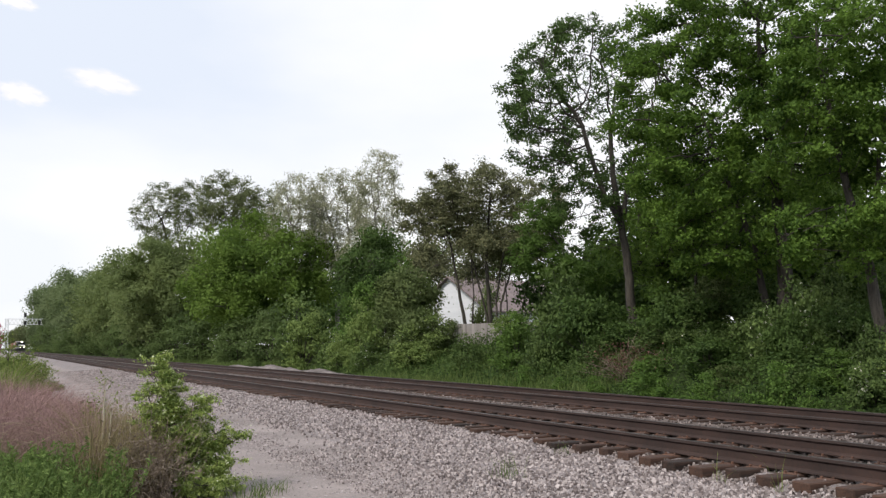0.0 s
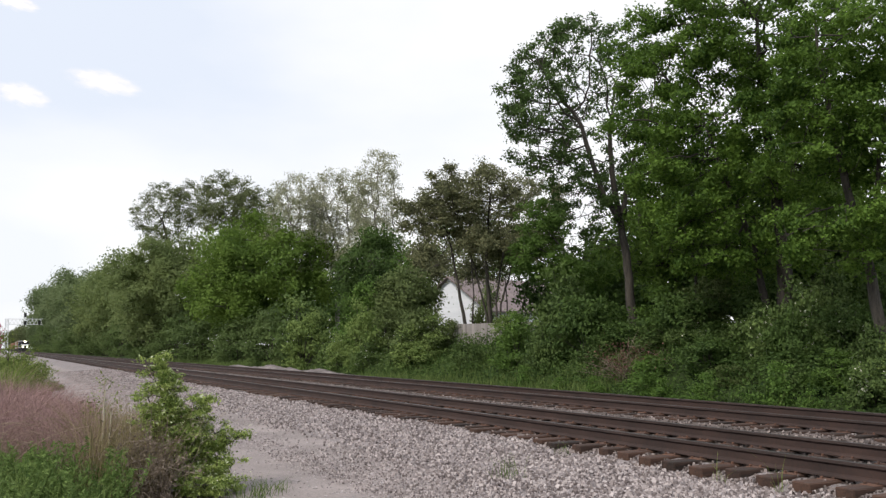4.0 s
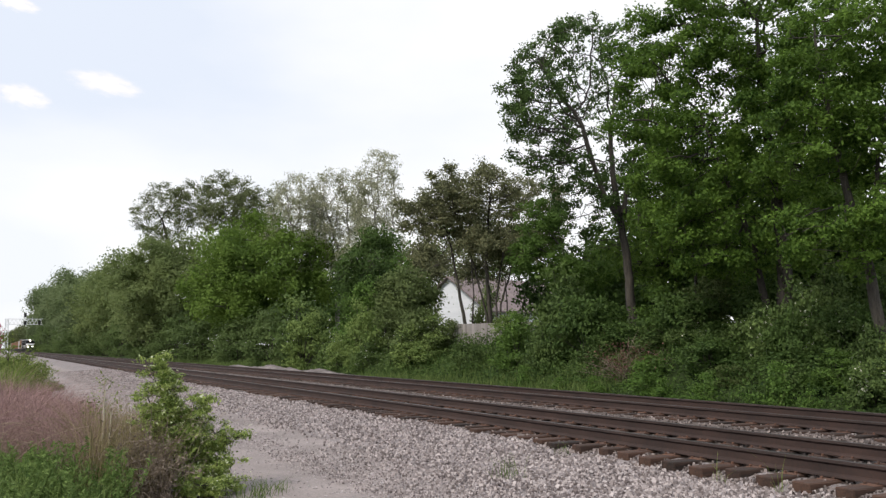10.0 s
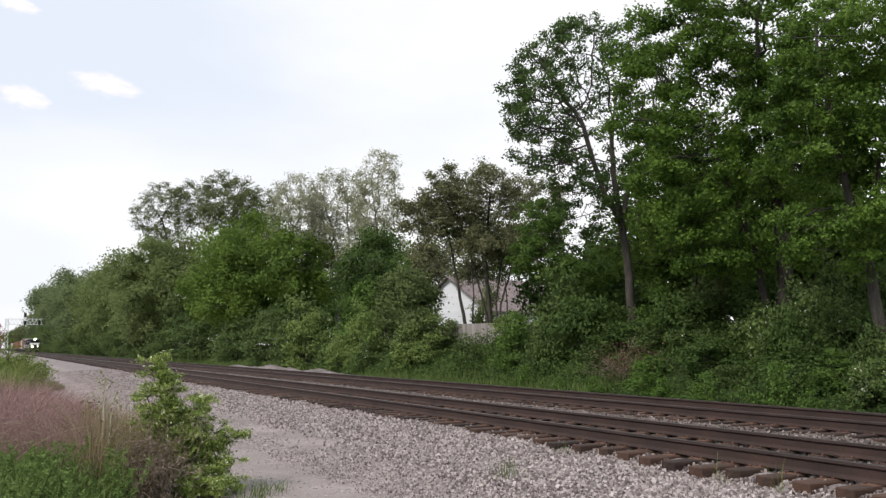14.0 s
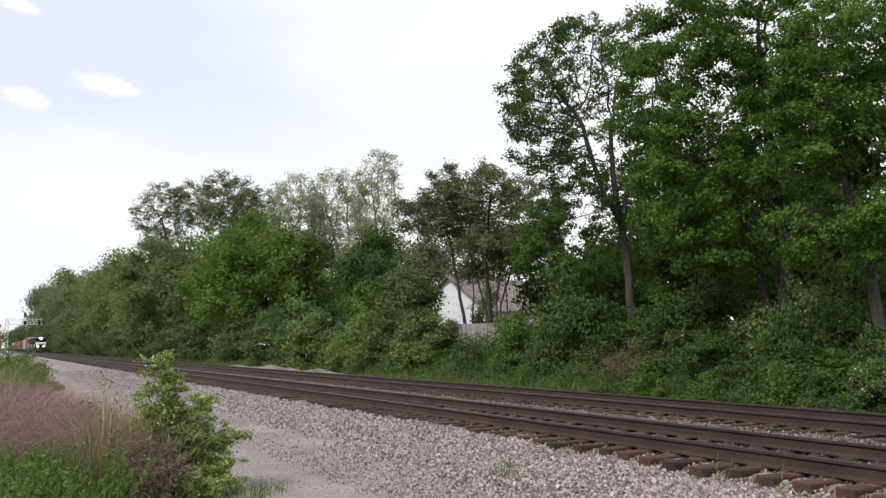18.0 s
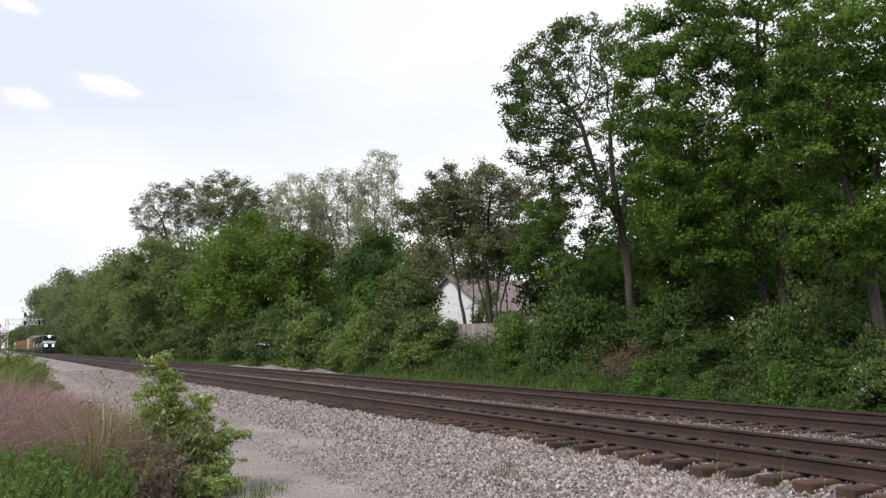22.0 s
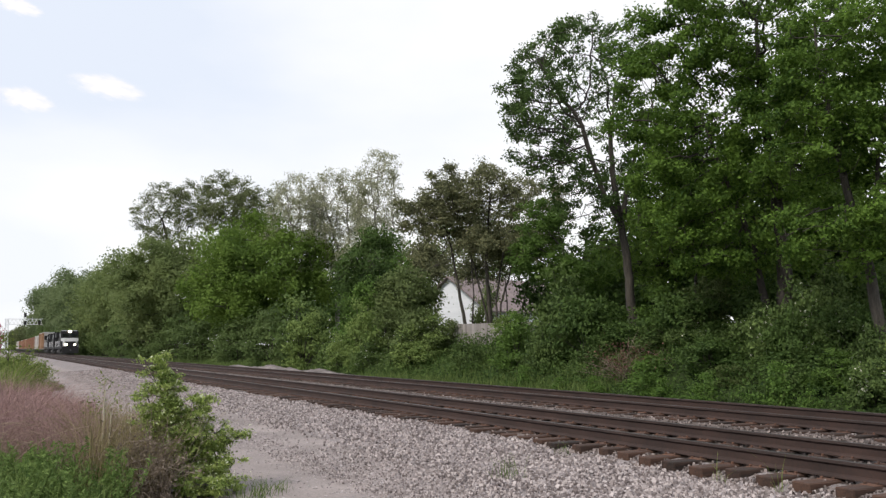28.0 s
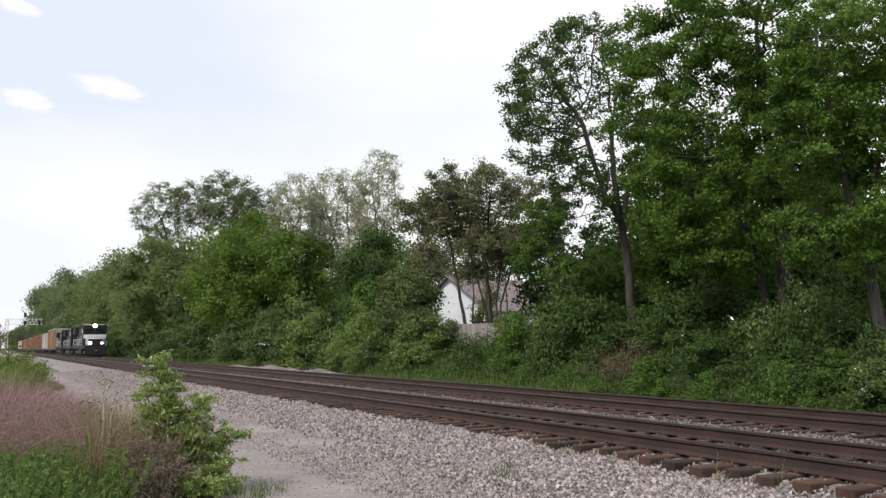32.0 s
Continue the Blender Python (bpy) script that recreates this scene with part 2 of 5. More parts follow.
# ---- mesh helpers ----
def mesh_from(name, verts, faces, mats, smooth=False, index=None):
    """A mesh from numpy vertices and equal-sized faces."""
    me = bpy.data.meshes.new(name)
    verts, faces = np.asarray(verts, np.float32), np.asarray(faces, np.int32)
    n, k = faces.shape
    me.vertices.add(len(verts))
    me.vertices.foreach_set("co", verts.ravel())
    me.loops.add(n * k)
    me.loops.foreach_set("vertex_index", faces.ravel())
    me.polygons.add(n)
    me.polygons.foreach_set("loop_start", np.arange(0, n * k, k, dtype=np.int32))
    me.polygons.foreach_set("loop_total", np.full(n, k, np.int32))
    for m in mats:
        me.materials.append(m)
    if index is not None:
        me.polygons.foreach_set("material_index", np.asarray(index, np.int32))
    me.polygons.foreach_set("use_smooth", np.full(n, smooth))
    me.update(calc_edges=True)
    return me


def part_mesh(name, me, parent=None, label=""):
    ob = new(name, me)
    if parent is not None:
        ob.parent = parent
    if label:
        ob["label"] = label
    return ob


def part(name, bm, mat, parent=None, label=""):
    """Links a bmesh as one mesh object under a thing or a part."""
    me = bpy.data.meshes.new(name)
    bm.to_mesh(me)
    bm.free()
    me.materials.append(mat)
    return part_mesh(name, me, parent, label)


def box(bm, cx, cy, cz, sx, sy, sz, bevel=0.0, turn=0.0):
    """A bevelled block, centre and full sizes."""
    m = Matrix.Translation((cx, cy, cz)) @ Matrix.Rotation(turn, 4, "X") @ Matrix.Diagonal((sx, sy, sz, 1))
    made = bmesh.ops.create_cube(bm, size=1.0, matrix=m)
    if bevel:
        edges = {e for v in made["verts"] for e in v.link_edges}
        bmesh.ops.bevel(bm, geom=list(edges), offset=bevel, segments=2, affect="EDGES", clamp_overlap=True)
    return bm


def rod(bm, a, b, r, sides=8, r2=None):
    a, b = Vector(a), Vector(b)
    d = b - a
    m = Matrix.Translation((a + b) / 2) @ d.to_track_quat("Z", "Y").to_matrix().to_4x4()
    bmesh.ops.create_cone(bm, cap_ends=True, segments=sides, radius1=r, radius2=r if r2 is None else r2, depth=d.length, matrix=m)
    return bm


def blocks(*rows, bevel=0.0):
    bm = bmesh.new()
    for r in rows:
        box(bm, *r, bevel=bevel)
    return bm


def empty(name, m, label, category, group="", kind=""):
    ob = new(name)
    ob.matrix_world = m
    return tagged(ob, label, category, group, kind)


def tubes(paths, sides=6):
    """Tapered tubes along polylines: (points, radii) pairs -> vertices and quads."""
    vs, fs, base = [], [], 0
    ang = np.linspace(0, 2 * np.pi, sides, endpoint=False)
    for pts, rad in paths:
        pts, rad = np.asarray(pts, float), np.asarray(rad, float)
        n = len(pts)
        tan = np.gradient(pts, axis=0)
        tan /= np.linalg.norm(tan, axis=1)[:, None] + 1e-9
        ref = np.where(np.abs(tan[:, 2:3]) > 0.9, np.array([[1.0, 0, 0]]), np.array([[0, 0, 1.0]]))
        u = np.cross(tan, ref)
        u /= np.linalg.norm(u, axis=1)[:, None] + 1e-9
        v = np.cross(tan, u)
        ring = pts[:, None] + rad[:, None, None] * (u[:, None] * np.cos(ang)[None, :, None] + v[:, None] * np.sin(ang)[None, :, None])
        vs.append(ring.reshape(-1, 3))
        i = np.arange(n - 1)[:, None] * sides
        j = np.arange(sides)[None, :]
        k = (j + 1) % sides
        fs.append((base + np.stack([i + j, i + k, i + sides + k, i + sides + j], -1)).reshape(-1, 4))
        base += n * sides
    return np.concatenate(vs), np.concatenate(fs)


def leaf_mesh(name, rng, centres, size, mat, up=0.5, slim=0.62, vary=0.35, face=None, ruffle=1.0):
    """One folded four-cornered leaf at each centre, tilted at random about the way that its spray faces."""
    n = len(centres)
    a = rng.normal(size=(n, 3))
    a /= np.linalg.norm(a, axis=1)[:, None]
    nrm = rng.normal(size=(n, 3)) * ruffle + np.array([0, 0, up * 2])
    if face is not None:
        nrm = nrm + face
    b = np.cross(nrm, a)
    b /= np.linalg.norm(b, axis=1)[:, None] + 1e-9
    c = np.cross(a, b)
    s = (size * (1 + vary * rng.uniform(-1, 1, n)))[:, None]
    w = s * slim * 0.5
    v = np.empty((n, 4, 3))
    v[:, 0] = centres - a * s * 0.5
    v[:, 1] = centres + b * w + c * w * 0.35 - a * s * 0.08
    v[:, 2] = centres + a * s * 0.5
    v[:, 3] = centres - b * w + c * w * 0.35 - a * s * 0.08
    return mesh_from(name, v.reshape(-1, 3), np.arange(n * 4).reshape(n, 4), [mat])


def blade_mesh(name, rng, roots, height, width, mat, lean=0.35, vary=0.4):
    """Grass blades and stems: two bent quads each, tapering to the tip."""
    n = len(roots)
    h = (height * (1 + vary * rng.uniform(-1, 1, n)))[:, None]
    yaw = rng.uniform(0, 2 * np.pi, n)
    side = np.stack([np.cos(yaw), np.sin(yaw), np.zeros(n)], 1)
    yaw2 = rng.uniform(0, 2 * np.pi, n)
    bend = np.stack([np.cos(yaw2), np.sin(yaw2), np.zeros(n)], 1) * np.abs(rng.normal(0, lean, n))[:, None]
    up = np.array([[0, 0, 1.0]])
    w = side * width * 0.5
    mid = roots + (up * 0.6 + bend * 0.35) * h
    tip = roots + (up * 0.95 + bend) * h
    v = np.stack([roots - w, roots + w, mid + w * 0.75, mid - w * 0.75, tip + w * 0.15, tip - w * 0.15], 1).reshape(-1, 3)
    i = np.arange(n)[:, None] * 6
    f = np.concatenate([i + np.array([[0, 1, 2, 3]]), i + np.array([[3, 2, 4, 5]])])
    return mesh_from(name, v, f, [mat])


# ---- plants ----
def crooked(rng, a, b, n, wobble):
    t = np.linspace(0, 1, n)[:, None]
    p = a + (b - a) * t
    off = np.cumsum(rng.normal(0, wobble, (n, 3)), 0)
    off -= off[-1] * t
    return p + off * np.sin(np.pi * np.clip(t, 0.0, 1.0)) ** 0.5


def tree(where, height, crown, rng_seed, leaf, bark, label, leaves=20000, leaf_size=0.2, trunk_r=0.2, clumps=160,
         clump_r=0.9, first=0.35, stems=1, lean=(0, 0), fill=0.34, squash=0.95, name="tree", group="", lobes=0.35, category="tree", twigs=2, split=0, spray=16, tip=0.9, boughs=0, bough_r=0.0, reach=0.55, ruffle=0.8):
    """A tree from trunk, limbs, twigs and clumped leaves. crown: centre offset (x, y), height of the centre, radii (x, y, z)."""
    rng = np.random.default_rng(rng_seed)
    top = empty(name, Matrix.Translation(where), label, category, group)
    (ox, oy), cz, (rx, ry, rz) = crown
    # boughs fill a lumpy ellipsoid, and each carries a dome of leaf clumps over its end
    boughs = boughs or max(clumps // 5, 12)
    turn = np.arange(boughs) * 2.399963 + rng.uniform(0, 6.28)
    up = 1 - 2 * (np.arange(boughs) + 0.5) / boughs
    d = np.stack([np.cos(turn) * np.sqrt(1 - up * up), np.sin(turn) * np.sqrt(1 - up * up), up], 1) + rng.normal(0, 0.12, (boughs, 3))
    d /= np.linalg.norm(d, axis=1)[:, None]
    dirs = rng.normal(size=(9, 3))
    dirs /= np.linalg.norm(dirs, axis=1)[:, None]
    amp = rng.uniform(-lobes, lobes, 9)
    lump = 1 + (amp[None] * np.clip(d @ dirs.T, 0, 1) ** 2).sum(1)
    rad = rng.uniform(0, 1, boughs) ** fill * lump
    bough_r = (bough_r or clump_r * 1.35) * rng.uniform(0.7, 1.25, boughs)
    inner = np.clip(np.array([rx, ry, rz]) - bough_r.mean() * 0.4, 0.3, None)
    bc = np.array([ox, oy, cz]) + d * rad[:, None] * inner
    bc[:, 2] = np.clip(bc[:, 2], 0.4, None)
    host = rng.integers(0, boughs, clumps)
    d = rng.normal(size=(clumps, 3))
    d[:, 2] = np.abs(d[:, 2]) - 0.35
    d /= np.linalg.norm(d, axis=1)[:, None]
    cc = bc[host] + d * bough_r[host][:, None] * np.array([1.0, 1.0, 0.85])
    host_of = host[cc[:, 2] > 0.3]
    cc = cc[cc[:, 2] > 0.3]
    limbs, trunk_paths = [], []
    joints = []
    for s in range(stems):
        root = np.array([rng.normal(0, 0.18 * (stems > 1)), rng.normal(0, 0.18 * (stems > 1)), -0.25])
        head = np.array([ox * tip + lean[0], oy * tip + lean[1], cz + rz * reach])
        if stems > 1:
            head += np.array([rng.normal(0, rx * 0.45), rng.normal(0, ry * 0.45), rng.uniform(-rz * 0.3, 0)])
        pts = crooked(rng, root, head, 10, height * 0.008)
        r = trunk_r / math.sqrt(stems) * np.linspace(1.0, 0.22, 10)
        r[0] *= 1.45
        trunk_paths.append((pts, r))
        joints += [(pts[i], r[i]) for i in range(len(pts)) if pts[i][2] > height * first * 0.75]
    jp = np.array([j[0] for j in joints])
    jr = np.array([j[1] for j in joints])
    # main limbs reach to the boughs, the clumps hang on the nearest limb
    nodes, radii, main = [jp], [jr], []
    for k, goal in enumerate(np.concatenate([bc, cc])):
        P, R = np.concatenate(nodes), np.concatenate(radii)
        gap = goal - P
        cost = np.linalg.norm(gap, axis=1) + np.clip(-gap[:, 2], 0, None) * 1.2
        is_bough = k < len(bc)
        if is_bough:
            cost = cost - R * 6
        j = int(np.argmin(cost))
        n = 6 if is_bough else 3
        length = np.linalg.norm(gap[j])
        pts = crooked(rng, P[j], goal, n, length * 0.05)
        pts[1:-1, 2] += length * 0.06
        r0 = min(R[j] * 0.7, trunk_r * 0.5)
        r = np.linspace(r0, max(r0 * 0.3, 0.012), n)
        (main if is_bough else limbs).append((pts, r))
        nodes.append(pts[1:])
        radii.append(r[1:])
        for _ in range(0 if is_bough else twigs):
            e = goal + np.clip(rng.normal(0, clump_r * 0.55, 3), -clump_r, clump_r)
            limbs.append((crooked(rng, pts[-2], e, 3, 0.05), np.array([max(r[-1], 0.015), 0.014, 0.006])))
    v, f = tubes(trunk_paths, 9)
    part_mesh("trunk", mesh_from("trunk", v, f, [bark], True), top)
    for path in main[:split]:
        v, f = tubes([path], 7)
        part_mesh("limb", mesh_from("limb", v, f, [bark], True), top)
    limbs += main[split:]
    v, f = tubes(limbs, 3 if len(limbs) > 400 else 4)
    part_mesh("branchwork", mesh_from("branchwork", v, f, [bark], True), top)["kind"] = "stuff"
    weight = rng.uniform(0.35, 1.0, len(cc))
    size = clump_r * rng.uniform(0.6, 1.25, len(cc))
    ns = max(leaves // spray, 40)
    pick = rng.choice(len(cc), ns, p=weight / weight.sum())
    g = rng.normal(size=(ns, 3))
    g *= (rng.uniform(0, 1, ns) ** 0.5 / (np.linalg.norm(g, axis=1) + 1e-9))[:, None]
    heart = cc[pick] + g * size[pick][:, None] * np.array([1.1, 1.1, squash])
    near = rng.integers(0, ns, leaves)
    pos = heart[near] + rng.normal(0, leaf_size * 1.15, (leaves, 3)) * np.array([1.1, 1.1, 0.85])
    face = outward(pos - bc[host_of[pick[near]]], 1.6) + outward(pos - np.array([ox, oy, cz]), 0.6)
    ok = pos[:, 2] > 0.05
    part_mesh("crown", leaf_mesh("crown", rng, pos[ok], leaf_size, leaf, face=face[ok], ruffle=ruffle), top)
    return top


def outward(d, k):
    return d / (np.linalg.norm(d, axis=1)[:, None] + 1e-9) * k


def grown_tree(where, stems, lobes, seed, leaf, bark, label, trunk_r=0.2, step=0.34, tip_r=0.011, leaves=24000, leaf_size=0.14,
               clump=0.3, squash=0.7, name="tree", category="tree", group="", limbs=8, droop=0.0, keep=1.0, rim=0.0, thin=1.9, sides=3, spray=26, flare=1.5, lumpy=0.22, head=0.4):
    """A tree whose limbs grow from the given stems towards points scattered in the lobes of its crown.
    stems: polylines from the root; lobes: (centre, radii, how many tips, hollowness); leaves sit in sprays on the thin ends."""
    rng = np.random.default_rng(seed)
    top = empty(name, Matrix.Translation(where), label, category, group)
    goals = []
    for c, r, n, hollow in lobes:
        d = rng.normal(size=(n, 3))
        d /= np.linalg.norm(d, axis=1)[:, None]
        lump_d = rng.normal(size=(7, 3))
        lump_d /= np.linalg.norm(lump_d, axis=1)[:, None]
        lump = 1 + (rng.uniform(-lumpy, lumpy, 7)[None] * np.clip(d @ lump_d.T, 0, 1) ** 2).sum(1)
        goals.append(np.array(c) + d * (rng.uniform(0, 1, n) ** (1 / (3 + hollow)) * lump)[:, None] * np.array(r))
    goals = np.concatenate(goals)
    goals = goals[goals[:, 2] > 0.6]
    nodes, parent, stem_of = [], [], []
    for k, pts in enumerate(stems):
        pts = np.asarray(pts, float)
        last = -1
        for a, b in zip(pts[:-1], pts[1:]):
            m = max(int(np.linalg.norm(b - a) / step), 1)
            for i in range(m):
                nodes.append(a + (b - a) * i / m + rng.normal(0, 0.012, 3))
                parent.append(last)
                stem_of.append(k)
                last = len(nodes) - 1
        nodes.append(pts[-1])
        parent.append(last)
        stem_of.append(k)
    n_stem = len(nodes)
    first_z = max(p[2] for p in nodes) * 0.34
    P = np.array(nodes)
    grows = P[:, 2] > first_z
    gap = np.linalg.norm(goals[:, None] - P[None], axis=2) + np.where(grows, 0, 1e6)[None]
    near, dist = gap.argmin(1), gap.min(1)
    kids = np.zeros(60000, int)
    for _ in range(90):
        live = np.nonzero(dist < 1e5)[0]
        if len(live) == 0 or len(P) > 9000:
            break
        hosts, back = np.unique(near[live], return_inverse=True)
        pull = np.zeros((len(hosts), 3))
        np.add.at(pull, back, outward(goals[live] - P[near[live]], 1.0))
        pull = outward(pull, 1.0) + rng.normal(0, 0.16, pull.shape)
        grow = np.nonzero(kids[hosts] < 4)[0]
        dead = np.isin(near[live], hosts[kids[hosts] >= 4])
        dist[live[dead]] = 1e9
        if len(grow) == 0:
            continue
        fresh = P[hosts[grow]] + outward(pull[grow], step)
        kids[hosts[grow]] += 1
        base = len(P)
        P = np.concatenate([P, fresh])
        parent += [int(h) for h in hosts[grow]]
        gap = np.linalg.norm(goals[:, None] - fresh[None], axis=2)
        j = gap.argmin(1)
        closer = gap[np.arange(len(goals)), j] < dist
        closer &= dist < 1e5
        dist = np.where(closer, gap[np.arange(len(goals)), j], dist)
        near = np.where(closer, base + j, near)
        dist[dist < step * 0.9] = 1e9
    parent = np.array(parent)
    n = len(P)
    if droop:
        P[n_stem:, 2] -= droop * np.linalg.norm((P[n_stem:] - P[parent[n_stem:]])[:, :2], axis=1)
    area = np.zeros(n)
    leafy = np.zeros(n, bool)
    for i in range(n - 1, -1, -1):
        if area[i] == 0:
            area[i] = tip_r ** 2.3
            leafy[i] = i >= n_stem
        if parent[i] >= 0:
            area[parent[i]] += area[i]
    rad = area ** (1 / 2.3)
    # the stems keep a trunk's taper
    for k, pts in enumerate(stems):
        ids = [i for i in range(n_stem) if stem_of[i] == k]
        taper = trunk_r * (1.0 if k == 0 else 0.5) * np.linspace(1.0, head, len(ids))
        taper[0] *= flare
        rad[ids] = np.maximum(rad[ids] * 0.8, taper)
        v, f = tubes([(P[ids], rad[ids])], 9)
        part_mesh("trunk" if k == 0 else "stem", mesh_from("trunk", v, f, [bark], True), top)
    # chains of thickest children become limbs
    rad[n_stem:] = np.minimum(rad[n_stem:], trunk_r * 0.42)
    child = {}
    for i in range(n_stem, n):
        child.setdefault(int(parent[i]), []).append(i)
    starts = [(i, p) for p in list(child) for i in child[p] if p < n_stem]
    chains = []
    while starts:
        i, p = starts.pop()
        ids = [p, i]
        while ids[-1] in child:
            c = sorted(child[ids[-1]], key=lambda q: -rad[q])
            starts += [(q, ids[-1]) for q in c[1:]]
            ids.append(c[0])
        r = rad[ids].copy()
        r[0] = r[1]
        chains.append((P[ids], r))
    chains.sort(key=lambda q: -q[1][1] * len(q[1]))
    for path in chains[:limbs]:
        v, f = tubes([path], 6)
        part_mesh("limb", mesh_from("limb", v, f, [bark], True), top)
    v, f = tubes(chains[limbs:], sides)
    part_mesh("branchwork", mesh_from("branchwork", v, f, [bark], True), top)["kind"] = "stuff"
    ends = np.nonzero((rad < tip_r * thin) & (np.arange(n) >= n_stem))[0]
    ends = np.concatenate([ends, np.nonzero(leafy)[0]])
    bare = np.full(len(ends), 9.0)
    for c, r, _, _ in lobes:
        bare = np.minimum(bare, np.linalg.norm((P[ends] - np.array(c)) / np.array(r), axis=1))
    full = 1 - rim * (1 - ramp01(0.6, 0.95, bare))
    ends = ends[rng.uniform(0, 1, len(ends)) < keep * full]
    cc = P[ends] + rng.normal(0, clump * 0.25, (len(ends), 3))
    ns = max(leaves // spray, 40)
    pick = rng.integers(0, len(cc), ns)
    g = rng.normal(size=(ns, 3))
    g *= (rng.uniform(0, 1, ns) ** 0.4 / (np.linalg.norm(g, axis=1) + 1e-9))[:, None]
    heart = cc[pick] + g * clump * np.array([1, 1, squash])
    near = rng.integers(0, ns, leaves)
    pos = heart[near] + rng.normal(0, leaf_size * 0.95, (leaves, 3)) * np.array([1.15, 1.15, 0.65])
    mid = goals.mean(0)
    face = outward(pos - cc[pick[near]], 1.0) + outward(pos - mid, 0.8) + np.array([0, 0, 0.5])
    ok = pos[:, 2] > 0.1
    part_mesh("crown", leaf_mesh("crown", rng, pos[ok], leaf_size, leaf, face=face[ok]), top)
    return top


def shrub_base(seed, height, width, leaf, bark, label, leaves=9000, leaf_size=0.13, clumps=60, name="shrub", flowers=0, group=""):
    """A many-stemmed shrub, leafy down to the ground."""
    rng = np.random.default_rng(seed)
    top = empty(name, Matrix(), label, "shrub", group)
    d = rng.normal(size=(clumps, 3))
    d[:, 2] = np.abs(d[:, 2])
    d /= np.linalg.norm(d, axis=1)[:, None]
    rad = rng.uniform(0, 1, clumps) ** 0.4 * rng.uniform(0.7, 1.12, clumps)
    cc = d * rad[:, None] * np.array([width / 2, width / 2, height])
    cc[:, 2] += 0.12
    paths = []
    for c in cc:
        root = np.array([rng.normal(0, 0.15), rng.normal(0, 0.15), -0.1])
        paths.append((crooked(rng, root, c, 4, 0.06), np.linspace(0.03, 0.008, 4)))
    v, f = tubes(paths, 4)
    part_mesh("stemwork", mesh_from("stemwork", v, f, [bark], True), top)["kind"] = "stuff"
    ns = leaves // 14
    pick = rng.integers(0, len(cc), ns)
    cr = width * rng.uniform(0.10, 0.22, len(cc))
    g = rng.normal(size=(ns, 3))
    g *= (rng.uniform(0, 1, ns) ** 0.5 / (np.linalg.norm(g, axis=1) + 1e-9))[:, None]
    heart = cc[pick] + g * cr[pick][:, None]
    lot = rng.integers(0, ns, leaves)
    pos = heart[lot] + rng.normal(0, leaf_size * 1.1, (leaves, 3)) * np.array([1.2, 1.2, 0.6])
    pos[:, 2] = np.abs(pos[:, 2])
    face = outward(pos - cc[pick[lot]], 1.3) + outward(pos - np.array([0, 0, height * 0.3]), 0.8)
    part_mesh("foliage", leaf_mesh("foliage", rng, pos, leaf_size, leaf, face=face, ruffle=0.6), top)
    if flowers:
        q = cc[rng.integers(0, len(cc), flowers)] * 1.08 + rng.normal(0, 0.12, (flowers, 3))
        part_mesh("blossoms", leaf_mesh("blossoms", rng, q, leaf_size * 0.8, M["blossom"], up=1.0, slim=0.9), top, "small cream blossoms")
    return top


# ---- terrain ----
RAIL_Z = 0.45
TIE_TOP = RAIL_Z - 0.185
NEAR_TRACK, FAR_TRACK = 8.744, 12.911


def ramp01(a, b, x):
    t = np.clip((x - a) / (b - a), 0, 1)
    return t * t * (3 - 2 * t)


def bank_height(y):
    return 2.3 - 1.3 * ramp01(34, 48, y)


def ground_z(x, y):
    """Height of the natural ground."""
    x, y = np.asarray(x, float), np.asarray(y, float)
    z = ramp01(17.0, 23.5, x) * bank_height(y)
    z = z + 0.12 * ramp01(2.6, 0.5, x) * ramp01(60, 30, y)
    far = ramp01(300, 1500, np.hypot(x, y))
    return z - 0.03 + far * 0.4


def gz(x, y):
    return float(ground_z(x, y))


def ballast_z(x, y=8.0):
    """Height of the ballast shoulder and bed across the line; it lies deeper against the tie ends close by."""
    x, y = np.asarray(x, float), np.asarray(y, float)
    end = 0.095 + 0.075 * ramp01(9.0, 13.0, y) + 0.012 * np.sin(y * 1.7) * ramp01(8.0, 12.0, y)
    return 0.012 + (end * ramp01(4.9, 7.35, x) + (0.202 - end) * ramp01(7.3, 7.9, x)) * (1 - ramp01(14.3, 16.4, x))


def sheet(name, xs, ys, height, mat, kind="structure", label="", category="", lift=0.0):
    xs, ys = np.asarray(xs, float), np.asarray(ys, float)
    X, Y = np.meshgrid(xs, ys, indexing="ij")
    Z = height(X, Y) + lift
    v = np.stack([X, Y, Z], -1).reshape(-1, 3)
    ny = len(ys)
    i, j = np.meshgrid(np.arange(len(xs) - 1), np.arange(ny - 1), indexing="ij")
    a = (i * ny + j).ravel()
    f = np.stack([a, a + ny, a + ny + 1, a + 1], 1)
    ob = new(name, mesh_from(name, v, f, [mat], True))
    return tagged(ob, label, category, kind=kind)


